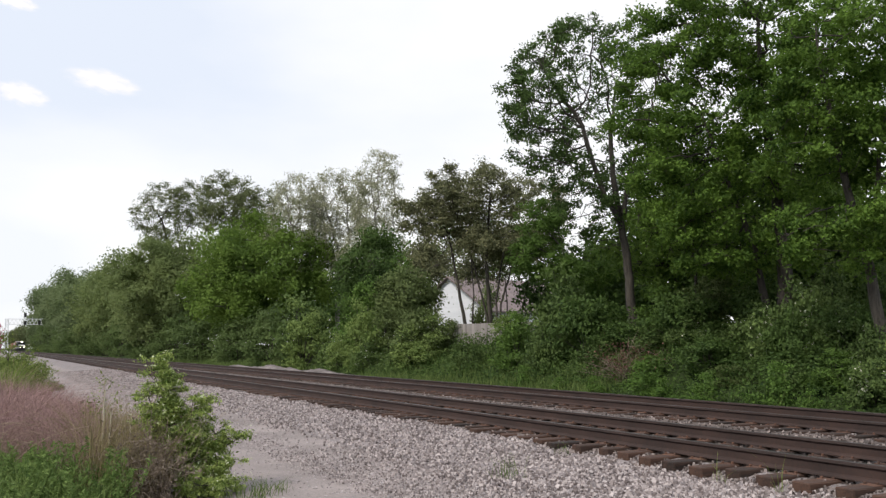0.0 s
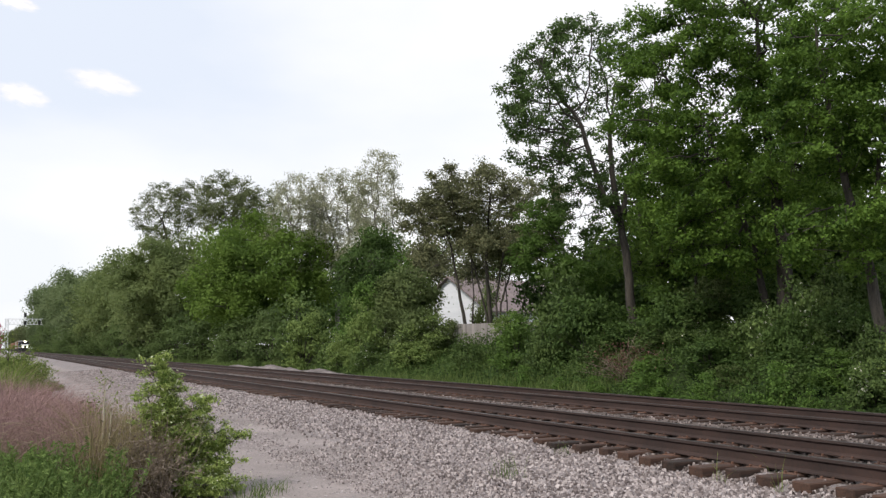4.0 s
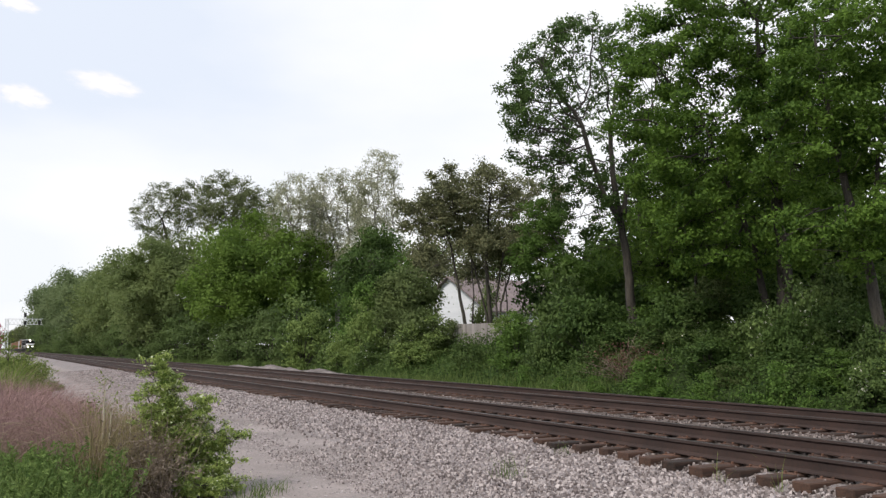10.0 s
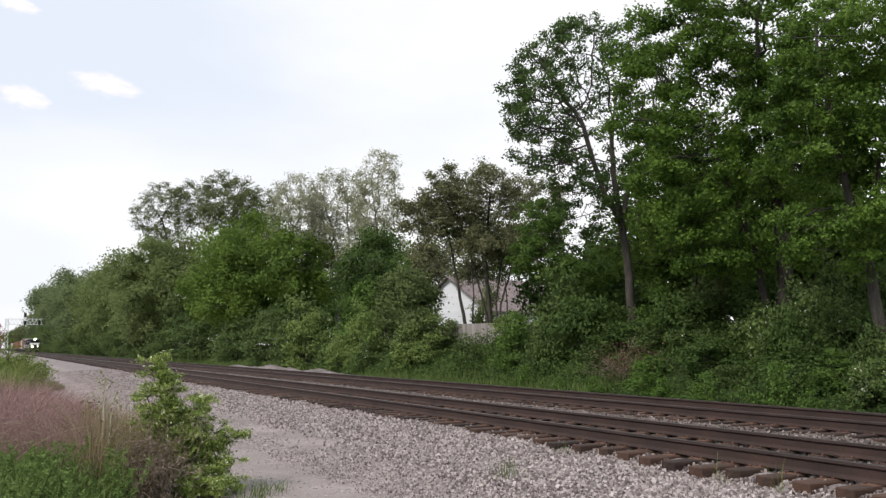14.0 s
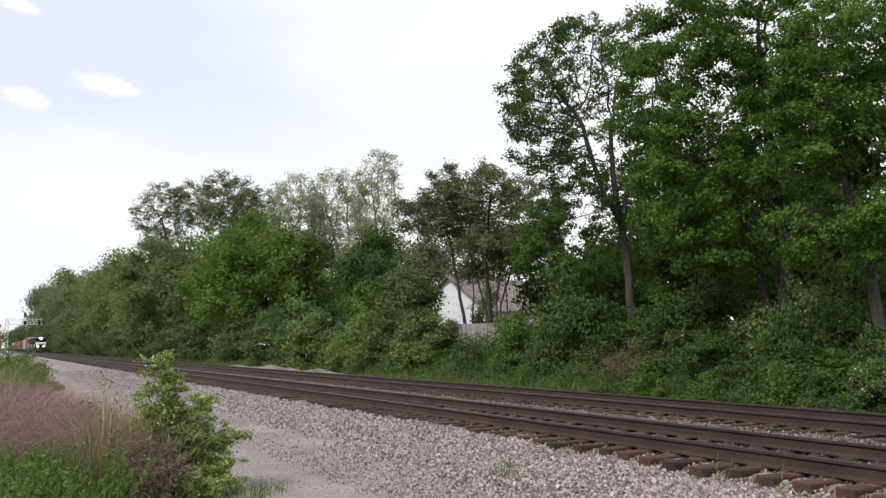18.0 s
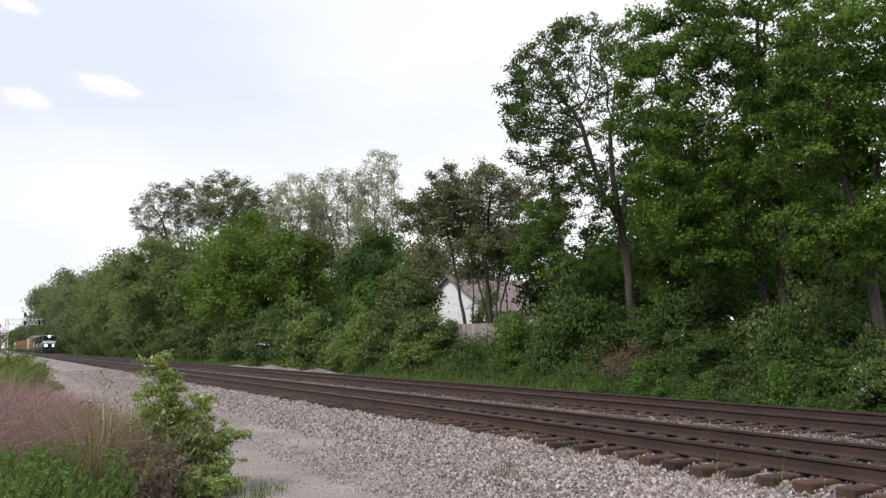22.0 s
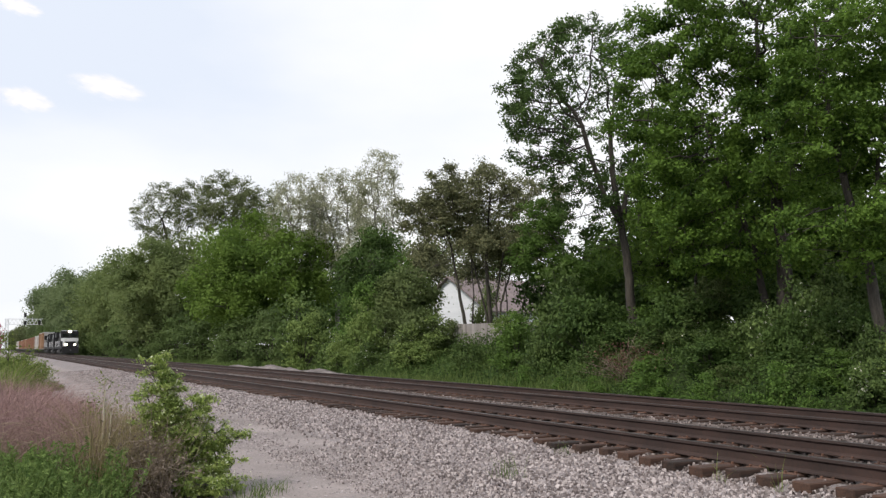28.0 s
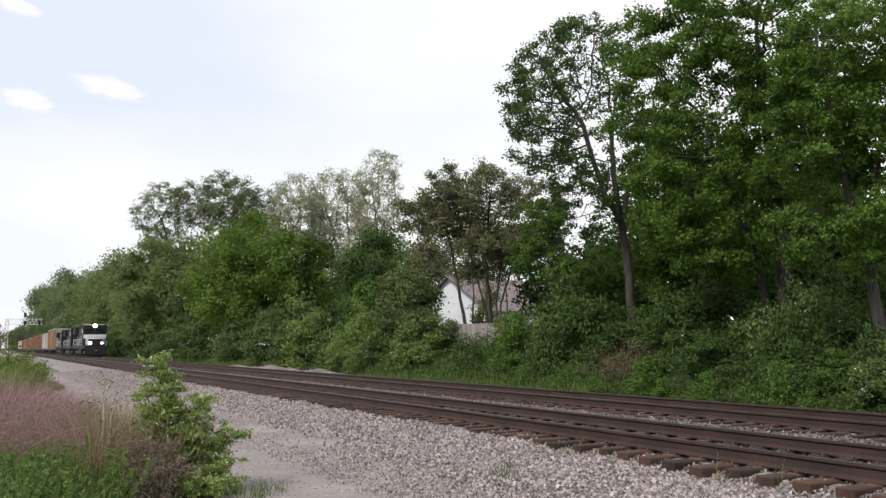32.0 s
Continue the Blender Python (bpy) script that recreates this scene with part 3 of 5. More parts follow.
def build_ground():
    xs = np.concatenate([[-3000, -800, -200, -60, -20], np.arange(-8, 4, 0.5), [4.6], np.arange(16.8, 26, 0.5), [30, 40, 60, 120, 400, 1200, 3000]])
    ys = np.concatenate([[-3000, -600, -100, -30], np.arange(-6, 60, 1.0), np.arange(60, 120, 4), [140, 180, 240, 320, 450, 700, 1200, 3000]])
    sheet("ground", xs, ys, ground_z, M["grass_ground"], label="grassy soil with weeds beside the railway line", category="ground")
    ys2 = np.concatenate([np.arange(-20, 60, 0.5), np.arange(60, 200, 5), [250, 400, 700, 1100]])
    sheet("road", np.linspace(1.2, 5.6, 23), ys2, lambda x, y: 0.006 + 0.02 * np.sin(x * 2.1 + 0.13 * y) ** 2 * 0.6 + 0 * y, M["dust"],
          label="dusty pale gravel service track beside the line", category="track")
    bed = sheet("ballast_bed", np.concatenate([np.linspace(5.25, 7.4, 12), np.linspace(7.5, 8.0, 6), np.linspace(8.4, 14.2, 10), np.linspace(14.7, 17.3, 12)]), ys2,
          lambda x, y: ballast_z(x, y) - 0.05 * ramp01(5.6, 5.3, x), M["ballast"], label="grey crushed stone ballast bed under two tracks", category="ballast", lift=0.01)

    # rust and oil have browned the stone between the rails
    bed.data.materials.append(M["browned_ballast"])
    for p in bed.data.polygons:
        if 7.9 < p.center.x < 13.9:
            p.material_index = 1


build_ground()


# ---- drifting cloud puffs far off ----
def cloud_material():
    m = bpy.data.materials.new("thin_cloud")
    m.use_nodes = True
    nt = m.node_tree
    nt.nodes.clear()
    out = nt.nodes.new("ShaderNodeOutputMaterial")
    coord = nt.nodes.new("ShaderNodeTexCoord")
    ball = nt.nodes.new("ShaderNodeTexGradient")
    ball.gradient_type = "SPHERICAL"
    nt.links.new(coord.outputs["Object"], ball.inputs[0])
    tex = nt.nodes.new("ShaderNodeTexNoise")
    tex.inputs["Scale"].default_value, tex.inputs["Detail"].default_value = 2.7, 5
    nt.links.new(coord.outputs["Object"], tex.inputs[0])
    mul = nt.nodes.new("ShaderNodeMath")
    mul.operation = "MULTIPLY"
    nt.links.new(ball.outputs[1], mul.inputs[0])
    nt.links.new(tex.outputs[0], mul.inputs[1])
    fade = nt.nodes.new("ShaderNodeMapRange")
    fade.interpolation_type = "SMOOTHSTEP"
    fade.inputs[1].default_value, fade.inputs[2].default_value, fade.inputs[4].default_value = 0.10, 0.40, 0.92
    nt.links.new(mul.outputs[0], fade.inputs[0])
    glowing, clear, mix = nt.nodes.new("ShaderNodeEmission"), nt.nodes.new("ShaderNodeBsdfTransparent"), nt.nodes.new("ShaderNodeMixShader")
    glowing.inputs[0].default_value, glowing.inputs[1].default_value = (1.0, 0.965, 0.96, 1), 1.04
    nt.links.new(fade.outputs[0], mix.inputs[0])
    nt.links.new(clear.outputs[0], mix.inputs[1])
    nt.links.new(glowing.outputs[0], mix.inputs[2])
    nt.links.new(mix.outputs[0], out.inputs[0])
    return m


def build_clouds():
    made = []
    mat = cloud_material()
    me = mesh_from("backdrop_cloud", [(-1, -1, 0), (1, -1, 0), (1, 1, 0), (-1, 1, 0)], [(0, 1, 2, 3)], [mat])
    for place, (w, h) in CLOUDS:
        ob = new("backdrop_cloud", me)
        ob.matrix_world = look(place, EYE) @ Matrix.Rotation(math.pi, 4, "Y") @ Matrix.Rotation(CLOUD_TILT, 4, "Z")
        ob.scale = (w, h, 1)
        ob.visible_shadow = False
        tagged(ob, "small bright puff in a pale hazy sky", "cloud", "cloud puffs", "structure")
        made.append(ob)
    return made


CLOUD_TILT = radians(-8)
CLOUDS = [((304, 3115, 875), (175, 60)), ((60, 3243, 837), (132, 60)), ((27, 3222, 1145), (113, 42))]
clouds = build_clouds()


# ---- railway ----
def rail_mesh():
    """A flat-bottomed rail along +y, running surface at z = 0, with a worn top."""
    half = [(0.0, 0.0), (0.030, -0.001), (0.036, -0.008), (0.037, -0.034), (0.030, -0.042), (0.010, -0.055), (0.009, -0.140), (0.030, -0.155), (0.074, -0.168), (0.074, -0.178)]
    prof = half + [(-x, z) for x, z in reversed(half[1:])]
    ys = np.array([-20.0, 20, 60, 120, 250, 1100])
    k = len(prof)
    v = np.array([[(x, y, z) for x, z in prof] for y in ys]).reshape(-1, 3)
    f, idx = [], []
    for s in range(len(ys) - 1):
        for i in range(k):
            j = (i + 1) % k
            f.append((s * k + i, s * k + j, s * k + k + j, s * k + k + i))
            idx.append(1 if (i == 0 or j == 0) else 2 if 4 <= min(i, k - 1 - i) else 0)
    return mesh_from("rail", v, f, [M["rail_side"], M["rail_top"], M["rail_web"]], False, idx)


def chamfered(name, sx, sy, sz, mat, bevel=0.012, crown=0.0):
    bm = bmesh.new()
    box(bm, 0, 0, -sz / 2, sx, sy, sz)
    bmesh.ops.bevel(bm, geom=list(bm.edges), offset=bevel, segments=1, affect="EDGES")
    me = bpy.data.meshes.new(name)
    bm.to_mesh(me)
    bm.free()
    me.materials.append(mat)
    return me


def build_track(x0, rail_me, tie_mes, plate_me, y_first, count, seed, label):
    rng = random.Random(seed)
    top = empty("railway_track", Matrix.Translation((x0, 0, 0)), label, "railway track", "double track line", "structure")
    for sx in (-0.7525, 0.7525):
        r = part_mesh("rail", rail_me, top, "rusted steel rail with a worn bright head")
        r.location = (sx, 0, RAIL_Z)
    far_v, far_f, base = [], [], 0
    for i in range(1400):
        y = y_first + 0.4937 * i + rng.uniform(-0.035, 0.035)
        if y > 690:
            break
        if i < count:
            t = part_mesh("tie", rng.choice(tie_mes), top)
            t.location = (rng.uniform(-0.1, 0.1), y, TIE_TOP - rng.uniform(0.0, 0.015))
            t.rotation_euler = (0, 0, rng.uniform(-0.02, 0.02))
            for sx in (-0.7525, 0.7525):
                p = part_mesh("tie_plate", plate_me, t)
                p.location = (sx - t.location.x, 0, 0.008)
                if i < 42:
                    for dx, dy in ((-0.095, -0.055), (0.095, 0.055), (-0.145, 0.05)):
                        k = part_mesh("spike", spike_me, t)
                        k.location = (sx - t.location.x + dx, dy, 0.032)
        else:
            a = np.array([(x, y + dy, TIE_TOP - 0.01) for x, dy in ((-1.29, -0.11), (1.29, -0.11), (1.29, 0.11), (-1.29, 0.11))])
            b = a - np.array([0, 0, 0.17])
            far_v += list(a) + list(b)
            for q in ((0, 1, 2, 3), (0, 4, 5, 1), (3, 2, 6, 7), (0, 3, 7, 4), (1, 5, 6, 2)):
                far_f.append([base + c for c in q])
            base += 8
    ob = part_mesh("far_ties", mesh_from("far_ties", far_v, far_f, [M["tie"]]), top)
    ob["kind"] = "stuff"
    return top


rail_me = rail_mesh()
tie_mes = [chamfered("tie", 2.59 + d, 0.225 + w, 0.178, M["tie"]) for d, w in ((0, 0), (0.05, 0.012), (-0.04, -0.01))]
plate_me = chamfered("tie_plate", 0.34, 0.19, 0.018, M["plate"], 0.004)
spike_me = chamfered("spike", 0.034, 0.026, 0.034, M["plate"], 0.006)
build_track(NEAR_TRACK, rail_me, tie_mes, plate_me, 4.33, 140, 3, "near railway track with rusted rails on dark wooden ties")
build_track(FAR_TRACK, rail_me, tie_mes, plate_me, 6.1, 120, 4, "far railway track with rusted rails on dark wooden ties")


def build_heap():
    rng = np.random.default_rng(12)
    xs, ys = np.linspace(15.0, 19.0, 33), np.linspace(42, 76, 137)

    def height(X, Y):
        hump = 0.30 + 0.10 * np.sin(Y * 0.55) + 0.06 * np.sin(Y * 1.3 + X) + 0.05 * np.sin(Y * 3.1 + 2 * X)
        edge = ramp01(42, 52, Y) * (1 - ramp01(67, 76, Y))
        return np.maximum(ground_z(X, Y), ballast_z(X)) - 0.06 + (hump * edge) * np.exp(-((X - 17.0) / 0.85) ** 2) + rng.normal(0, 0.022, X.shape)

    sheet("gravel_heap", xs, ys, height, M["gravel"], kind="stuff", label="low heap of dumped pinkish grey gravel beside the far track", category="gravel")


build_heap()


def build_stones():
    rng = np.random.default_rng(11)
    n = 70000
    y = 5.5 * np.exp(rng.uniform(0, 1, n) * math.log(70 / 5.5))
    x = np.where(rng.uniform(0, 1, n) < 0.72, rng.uniform(3.6, 7.7, n), rng.uniform(7.7, 16.5, n))
    edge = 5.42 - 1.7 * ramp01(26, 38, y) + 0.12 * np.sin(y * 0.9) + rng.normal(0, 0.13, n)
    strip = (np.abs(x - 4.25) < 0.42 * ramp01(21, 13, y)) & (rng.uniform(0, 1, n) < 0.42 * ramp01(20, 12, y))
    spill = (x > 3.9 + rng.normal(0, 0.12, n)) & (rng.uniform(0, 1, n) < 0.72 * ramp01(15.5, 11.0, y))
    strays = (x > 4.3) & (rng.uniform(0, 1, n) < 0.05)
    keep = ((x > edge) | strip | spill | strays) & (y > x * 0.62)
    x, y = x[keep], y[keep]
    n = len(x)
    size = rng.uniform(0.0115, 0.0205, n) * (0.55 + 0.45 * ramp01(4.2, 5.6, x)) * np.where(rng.uniform(0, 1, n) < 0.1, 1.35, 1.0) * (1 + ramp01(15, 70, y) * 0.5)
    corner = np.array([(1.25 * math.cos(a) * k, 1.25 * math.sin(a) * k, c) for c, k in ((-1, 1.15), (1, 0.85)) for a in (0.0, 2.094, 4.189)])
    v = corner[None] * rng.uniform(0.6, 1.1, (n, 6, 3)) * size[:, None, None] * rng.uniform(0.75, 1.25, (n, 1, 3))
    a = rng.uniform(0, 2 * np.pi, n)
    b = rng.uniform(-0.7, 0.7, n)
    ca, sa, cb, sb = np.cos(a)[:, None], np.sin(a)[:, None], np.cos(b)[:, None], np.sin(b)[:, None]
    X, Y, Z = v[..., 0], v[..., 1], v[..., 2]
    Y, Z = Y * cb - Z * sb, Y * sb + Z * cb
    X, Y = X * ca - Y * sa, X * sa + Y * ca
    Z = Z * (1 - 0.45 * ramp01(14, 40, y))[:, None]
    z0 = ballast_z(x, y) + 0.014 + rng.uniform(-0.2, 0.9, n) * size
    v = np.stack([X + x[:, None], Y + y[:, None], Z + z0[:, None]], -1).reshape(-1, 3)
    tri = np.array([(3, 4, 5), (0, 1, 4), (0, 4, 3), (1, 2, 5), (1, 5, 4), (2, 0, 3), (2, 3, 5)])
    f = (np.arange(n)[:, None, None] * 6 + tri[None]).reshape(-1, 3)
    m = leaf_material("ballast_stone", (0.15, 0.124, 0.118), (0.52, 0.458, 0.44), 0.0, 1.5, 0.9, 0.72)
    rusty = leaf_material("rust_dusted_stone", (0.06, 0.047, 0.042), (0.34, 0.285, 0.262), 0.0, 1.5, 0.95, 0.75)
    inside = (np.abs(x - (NEAR_TRACK + FAR_TRACK) / 2) < 3.35 + rng.normal(0, 0.15, n)) & (rng.uniform(0, 1, n) < 0.96)
    ob = new("ballast_stones", mesh_from("ballast_stones", v, f, [m, rusty], False, np.repeat(inside.astype(int), 7)))
    tagged(ob, "loose grey and white crushed stones along the ties", "gravel", kind="stuff")


build_stones()


def build_path_gravel():
    rng = np.random.default_rng(13)
    n = 4800
    y = 8.5 * np.exp(rng.uniform(0, 1, n) * math.log(34 / 8.5))
    x = np.where(rng.uniform(0, 1, n) < 0.6, rng.normal(4.25, 0.33, n), rng.uniform(1.6, 5.4, n))
    x = np.clip(x, 1.6, 5.4)
    size = rng.uniform(0.006, 0.014, n) * (1 + ramp01(12, 34, y))
    corner = np.array([(a, b, c) for c in (-1, 1) for a, b in ((-1, -1), (1, -1), (1, 1), (-1, 1))], float)
    v = corner[None] * rng.uniform(0.5, 1.0, (n, 8, 3)) * size[:, None, None] * np.array([1.2, 1.2, 0.6])
    a = rng.uniform(0, 2 * np.pi, n)[:, None]
    X, Y = v[..., 0] * np.cos(a) - v[..., 1] * np.sin(a), v[..., 0] * np.sin(a) + v[..., 1] * np.cos(a)
    z = 0.006 + 0.012 * np.sin(x * 2.1 + 0.13 * y) ** 2 + 0.002
    v = np.stack([X + x[:, None], Y + y[:, None], v[..., 2] + z[:, None]], -1).reshape(-1, 3)
    quad = np.array([(4, 5, 6, 7), (0, 1, 5, 4), (1, 2, 6, 5), (2, 3, 7, 6), (3, 0, 4, 7)])
    f = (np.arange(n)[:, None, None] * 8 + quad[None]).reshape(-1, 4)
    m = leaf_material("path_pebble", (0.22, 0.19, 0.185), (0.50, 0.45, 0.44), 0.0, 1.5, 0.95, 0.7)
    tagged(new("path_gravel", mesh_from("path_gravel", v, f, [m])), "fine trodden gravel on the service track", "gravel", kind="stuff")


build_path_gravel()

# ---- trees beyond the line ----
def build_trees():
    made = {}
    big = dict(bark=M["bark"], group="trees beyond the line")

    def plant(key, x, y, height, crown, seed, leaf, label, **kw):
        args = dict(big)
        args.update(kw)
        made[key] = tree((x, y, gz(x, y)), height, crown, seed, leaf, label=label, **args)

    x, y = 23.95, 30.28
    made["E"] = grown_tree((x, y, gz(x, y)), [[(0.03, -0.02, -0.3), (0, 0, 0.6), (-0.1, 0.07, 2.9), (-0.28, 0.22, 4.6), (-0.5, 0.38, 6.6), (-0.55, 0.4, 8.6)],
                                              [(-0.28, 0.22, 4.6), (-0.8, 0.6, 5.7), (-1.25, 0.92, 7.5), (-1.5, 1.1, 8.8)], [(-0.2, 0.15, 4.9), (0.02, 0.0, 6.2), (0.5, -0.3, 8.4)]],
                          [((-1.2, 0.88, 9.5), (4.0, 3.6, 3.9), 860, 6), ((-2.9, 2.0, 8.0), (1.6, 1.6, 1.3), 70, 3), ((-0.9, 0.7, 5.9), (2.4, 2.2, 1.4), 90, 3), ((-1.5, 1.2, 4.1), (1.1, 1.1, 1.0), 45, 1), ((-2.5, 1.8, 10.4), (1.9, 1.9, 1.7), 170, 3)],
                          21, M["leaf_oak"], M["bark"], "tall open-crowned tree with clumped dark green leaves", trunk_r=0.22, leaves=31000, leaf_size=0.13, clump=0.25, squash=0.9, keep=0.84, rim=0.5,
                          group="trees beyond the line", tip_r=0.012, thin=0.0, limbs=24, spray=20, lumpy=0.1)
    x, y = 21.55, 19.85
    made["F"] = grown_tree((x, y, gz(x, y)), [[(0, 0, -0.3), (0, 0, 0.6), (0.02, 0, 3.0), (-0.1, 0.1, 5.0), (-0.35, 0.3, 7.5), (-0.3, 0.3, 10.0)],
                                              [(-0.42, 0.42, -0.2), (-0.36, 0.36, 0.7), (-0.6, 0.62, 2.9), (-1.1, 1.1, 5.0), (-1.6, 1.6, 7.2)]],
                          [((-2.0, 1.9, 7.4), (2.4, 2.6, 4.0), 330, 2), ((-0.8, 0.1, 9.6), (3.1, 3.1, 2.4), 360, 1), ((-1.6, 1.4, 3.2), (1.7, 1.7, 1.5), 110, 2), ((-0.8, -0.7, 5.7), (2.5, 2.5, 1.7), 210, 1), ((0.7, -0.4, 6.9), (2.3, 2.3, 1.9), 190, 0)],
                          22, M["leaf_maple"], M["dark_bark"], "large full maple with bright green spring leaves", trunk_r=0.28, head=0.15, leaves=74000, leaf_size=0.125, clump=0.34, squash=0.6, keep=0.41,
                          group="trees beyond the line", limbs=20, spray=24, droop=0.12)
    x, y = 19.68, 14.94
    made["G"] = grown_tree((x, y, gz(x, y)), [[(0.05, -0.05, -0.3), (0, 0, 0.35), (-0.16, 0.2, 1.55), (-0.21, 0.26, 2.6), (-0.37, 0.46, 3.9), (-0.49, 0.61, 4.8), (-0.62, 0.77, 6.3), (-0.79, 0.97, 8.0), (-0.8, 1.0, 9.2)],
                                              [(-0.35, 0.42, 3.7), (-0.05, 0.1, 4.4), (0.05, 0.0, 5.6), (0.25, -0.2, 7.0)]],
                          [((-0.95, 0.75, 6.3), (1.8, 1.8, 1.8), 250, 1), ((0.2, -0.5, 6.1), (1.7, 1.7, 2.1), 250, 1), ((-0.7, 0.4, 3.5), (1.8, 1.7, 1.0), 160, 1), ((-0.4, 0.2, 8.5), (2.1, 2.1, 0.9), 110, 2), ((0.6, -0.9, 4.9), (1.4, 1.4, 1.2), 120, 1), ((0.3, -0.3, 8.5), (1.2, 1.2, 0.8), 60, 1)],
                          24, M["leaf_maple"], M["bark"], "tall leaning tree with a bare lower trunk and green crown", trunk_r=0.17, tip_r=0.009, head=0.15, leaves=51000, leaf_size=0.11, clump=0.33, squash=0.57, keep=0.38,
                          group="trees beyond the line", limbs=16, spray=24, droop=0.12, flare=1.5)
    plant("F2", 23.0, 25.2, 7.9, ((-0.9, -0.2), 4.8, (1.6, 1.6, 3.1)), 23, M["leaf_maple"], "smaller maple with dense green foliage beside a larger one",
          leaves=22000, leaf_size=0.12, trunk_r=0.08, clumps=200, clump_r=0.5, boughs=38, bough_r=0.8, first=0.3, bark=M["dark_bark"], spray=17)
    plant("H", 27.0, 23.6, 5.7, ((-0.1, -0.3), 3.0, (4.0, 4.0, 2.7)), 25, M["leaf_bright"], "densely leaved green tree deep in the wood",
          leaves=22000, leaf_size=0.19, trunk_r=0.25, clumps=300, clump_r=0.7, first=0.1, boughs=60, bough_r=1.2)
    plant("I", 28.0, 32.1, 6.4, ((-0.5, -0.2), 3.7, (3.1, 3.1, 2.7)), 26, M["leaf_bright"], "densely leaved green tree deep in the wood",
          leaves=16000, leaf_size=0.19, trunk_r=0.2, clumps=220, clump_r=0.7, first=0.1, boughs=45, bough_r=1.2)
    x, y = 24.55, 43.55
    made["D"] = grown_tree((x, y, gz(x, y)), [[(0.25, -0.2, -0.3), (0.1, -0.1, 0.6), (0.0, 0.0, 3.0), (-0.1, 0.1, 5.0), (0.2, 0.0, 8.8)], [(0.35, -0.2, -0.2), (0.55, -0.4, 2.6), (1.1, -0.8, 4.8), (1.9, -1.2, 6.6)],
                                              [(0.2, -0.1, -0.2), (-0.2, 0.1, 2.4), (-0.7, 0.4, 4.8), (-1.3, 0.7, 7.0)], [(0.3, -0.3, -0.2), (0.3, -0.3, 2.8), (0.8, -0.6, 6.6)]],
                          [((0.2, -0.1, 8.9), (2.4, 2.3, 2.0), 240, 2), ((2.4, -1.5, 7.9), (2.3, 2.0, 1.9), 200, 2), ((-1.6, 0.9, 8.6), (1.9, 1.9, 1.8), 160, 2), ((0.9, -0.5, 6.1), (3.4, 2.6, 1.3), 220, 0)],
                          27, M["leaf_brown"], M["bark"], "dark multi-stemmed tree with sparse brownish green leaves", trunk_r=0.15, leaves=36000, leaf_size=0.125, clump=0.34, squash=1.0, keep=0.8,
                          group="trees beyond the line", limbs=14, step=0.4, spray=14)
    x, y = 23.55, 44.1
    made["D2"] = grown_tree((x, y, gz(x, y)), [[(0.05, 0.0, -0.3), (0.02, 0.0, 0.4), (-0.25, 0.15, 2.2), (-0.6, 0.3, 4.4), (-0.9, 0.5, 6.6)], [(0.1, 0.0, -0.1), (0.2, -0.05, 1.4), (0.3, -0.1, 3.2), (0.2, 0.0, 5.6)]],
                          [((-1.2, 0.7, 8.0), (1.5, 1.5, 1.7), 110, 2), ((-2.5, 1.3, 7.7), (1.3, 1.3, 1.3), 100, 2), ((0.0, 0.0, 6.6), (1.5, 1.5, 1.2), 80, 1)],
                          28, M["leaf_brown"], M["bark"], "twiggy forked tree with thin brownish spring leaves", trunk_r=0.12, leaves=13000, leaf_size=0.14, clump=0.32, squash=1.0, keep=0.7,
                          group="trees beyond the line", limbs=8, step=0.4, spray=14)
    x, y = 25.6, 37.3
    made["D3"] = grown_tree((x, y, gz(x, y)), [[(0, 0, -0.3), (0, 0, 0.5), (-0.1, 0.1, 2.4), (-0.2, 0.1, 4.4)], [(0.05, 0, 0.3), (0.4, -0.3, 2.4), (0.7, -0.5, 4.2)]],
                           [((-1.0, 0.7, 5.4), (1.4, 1.4, 1.5), 120, 1), ((-1.2, 0.9, 4.0), (1.5, 1.4, 1.2), 90, 1), ((0.4, -0.3, 2.8), (1.7, 1.6, 1.2), 110, 0)], 29, M["leaf_green"], M["bark"],
                           "mid-sized green tree above the shrubs", trunk_r=0.12, leaves=18000, leaf_size=0.13, clump=0.3, keep=0.6, group="trees beyond the line", limbs=6, step=0.4, spray=18)
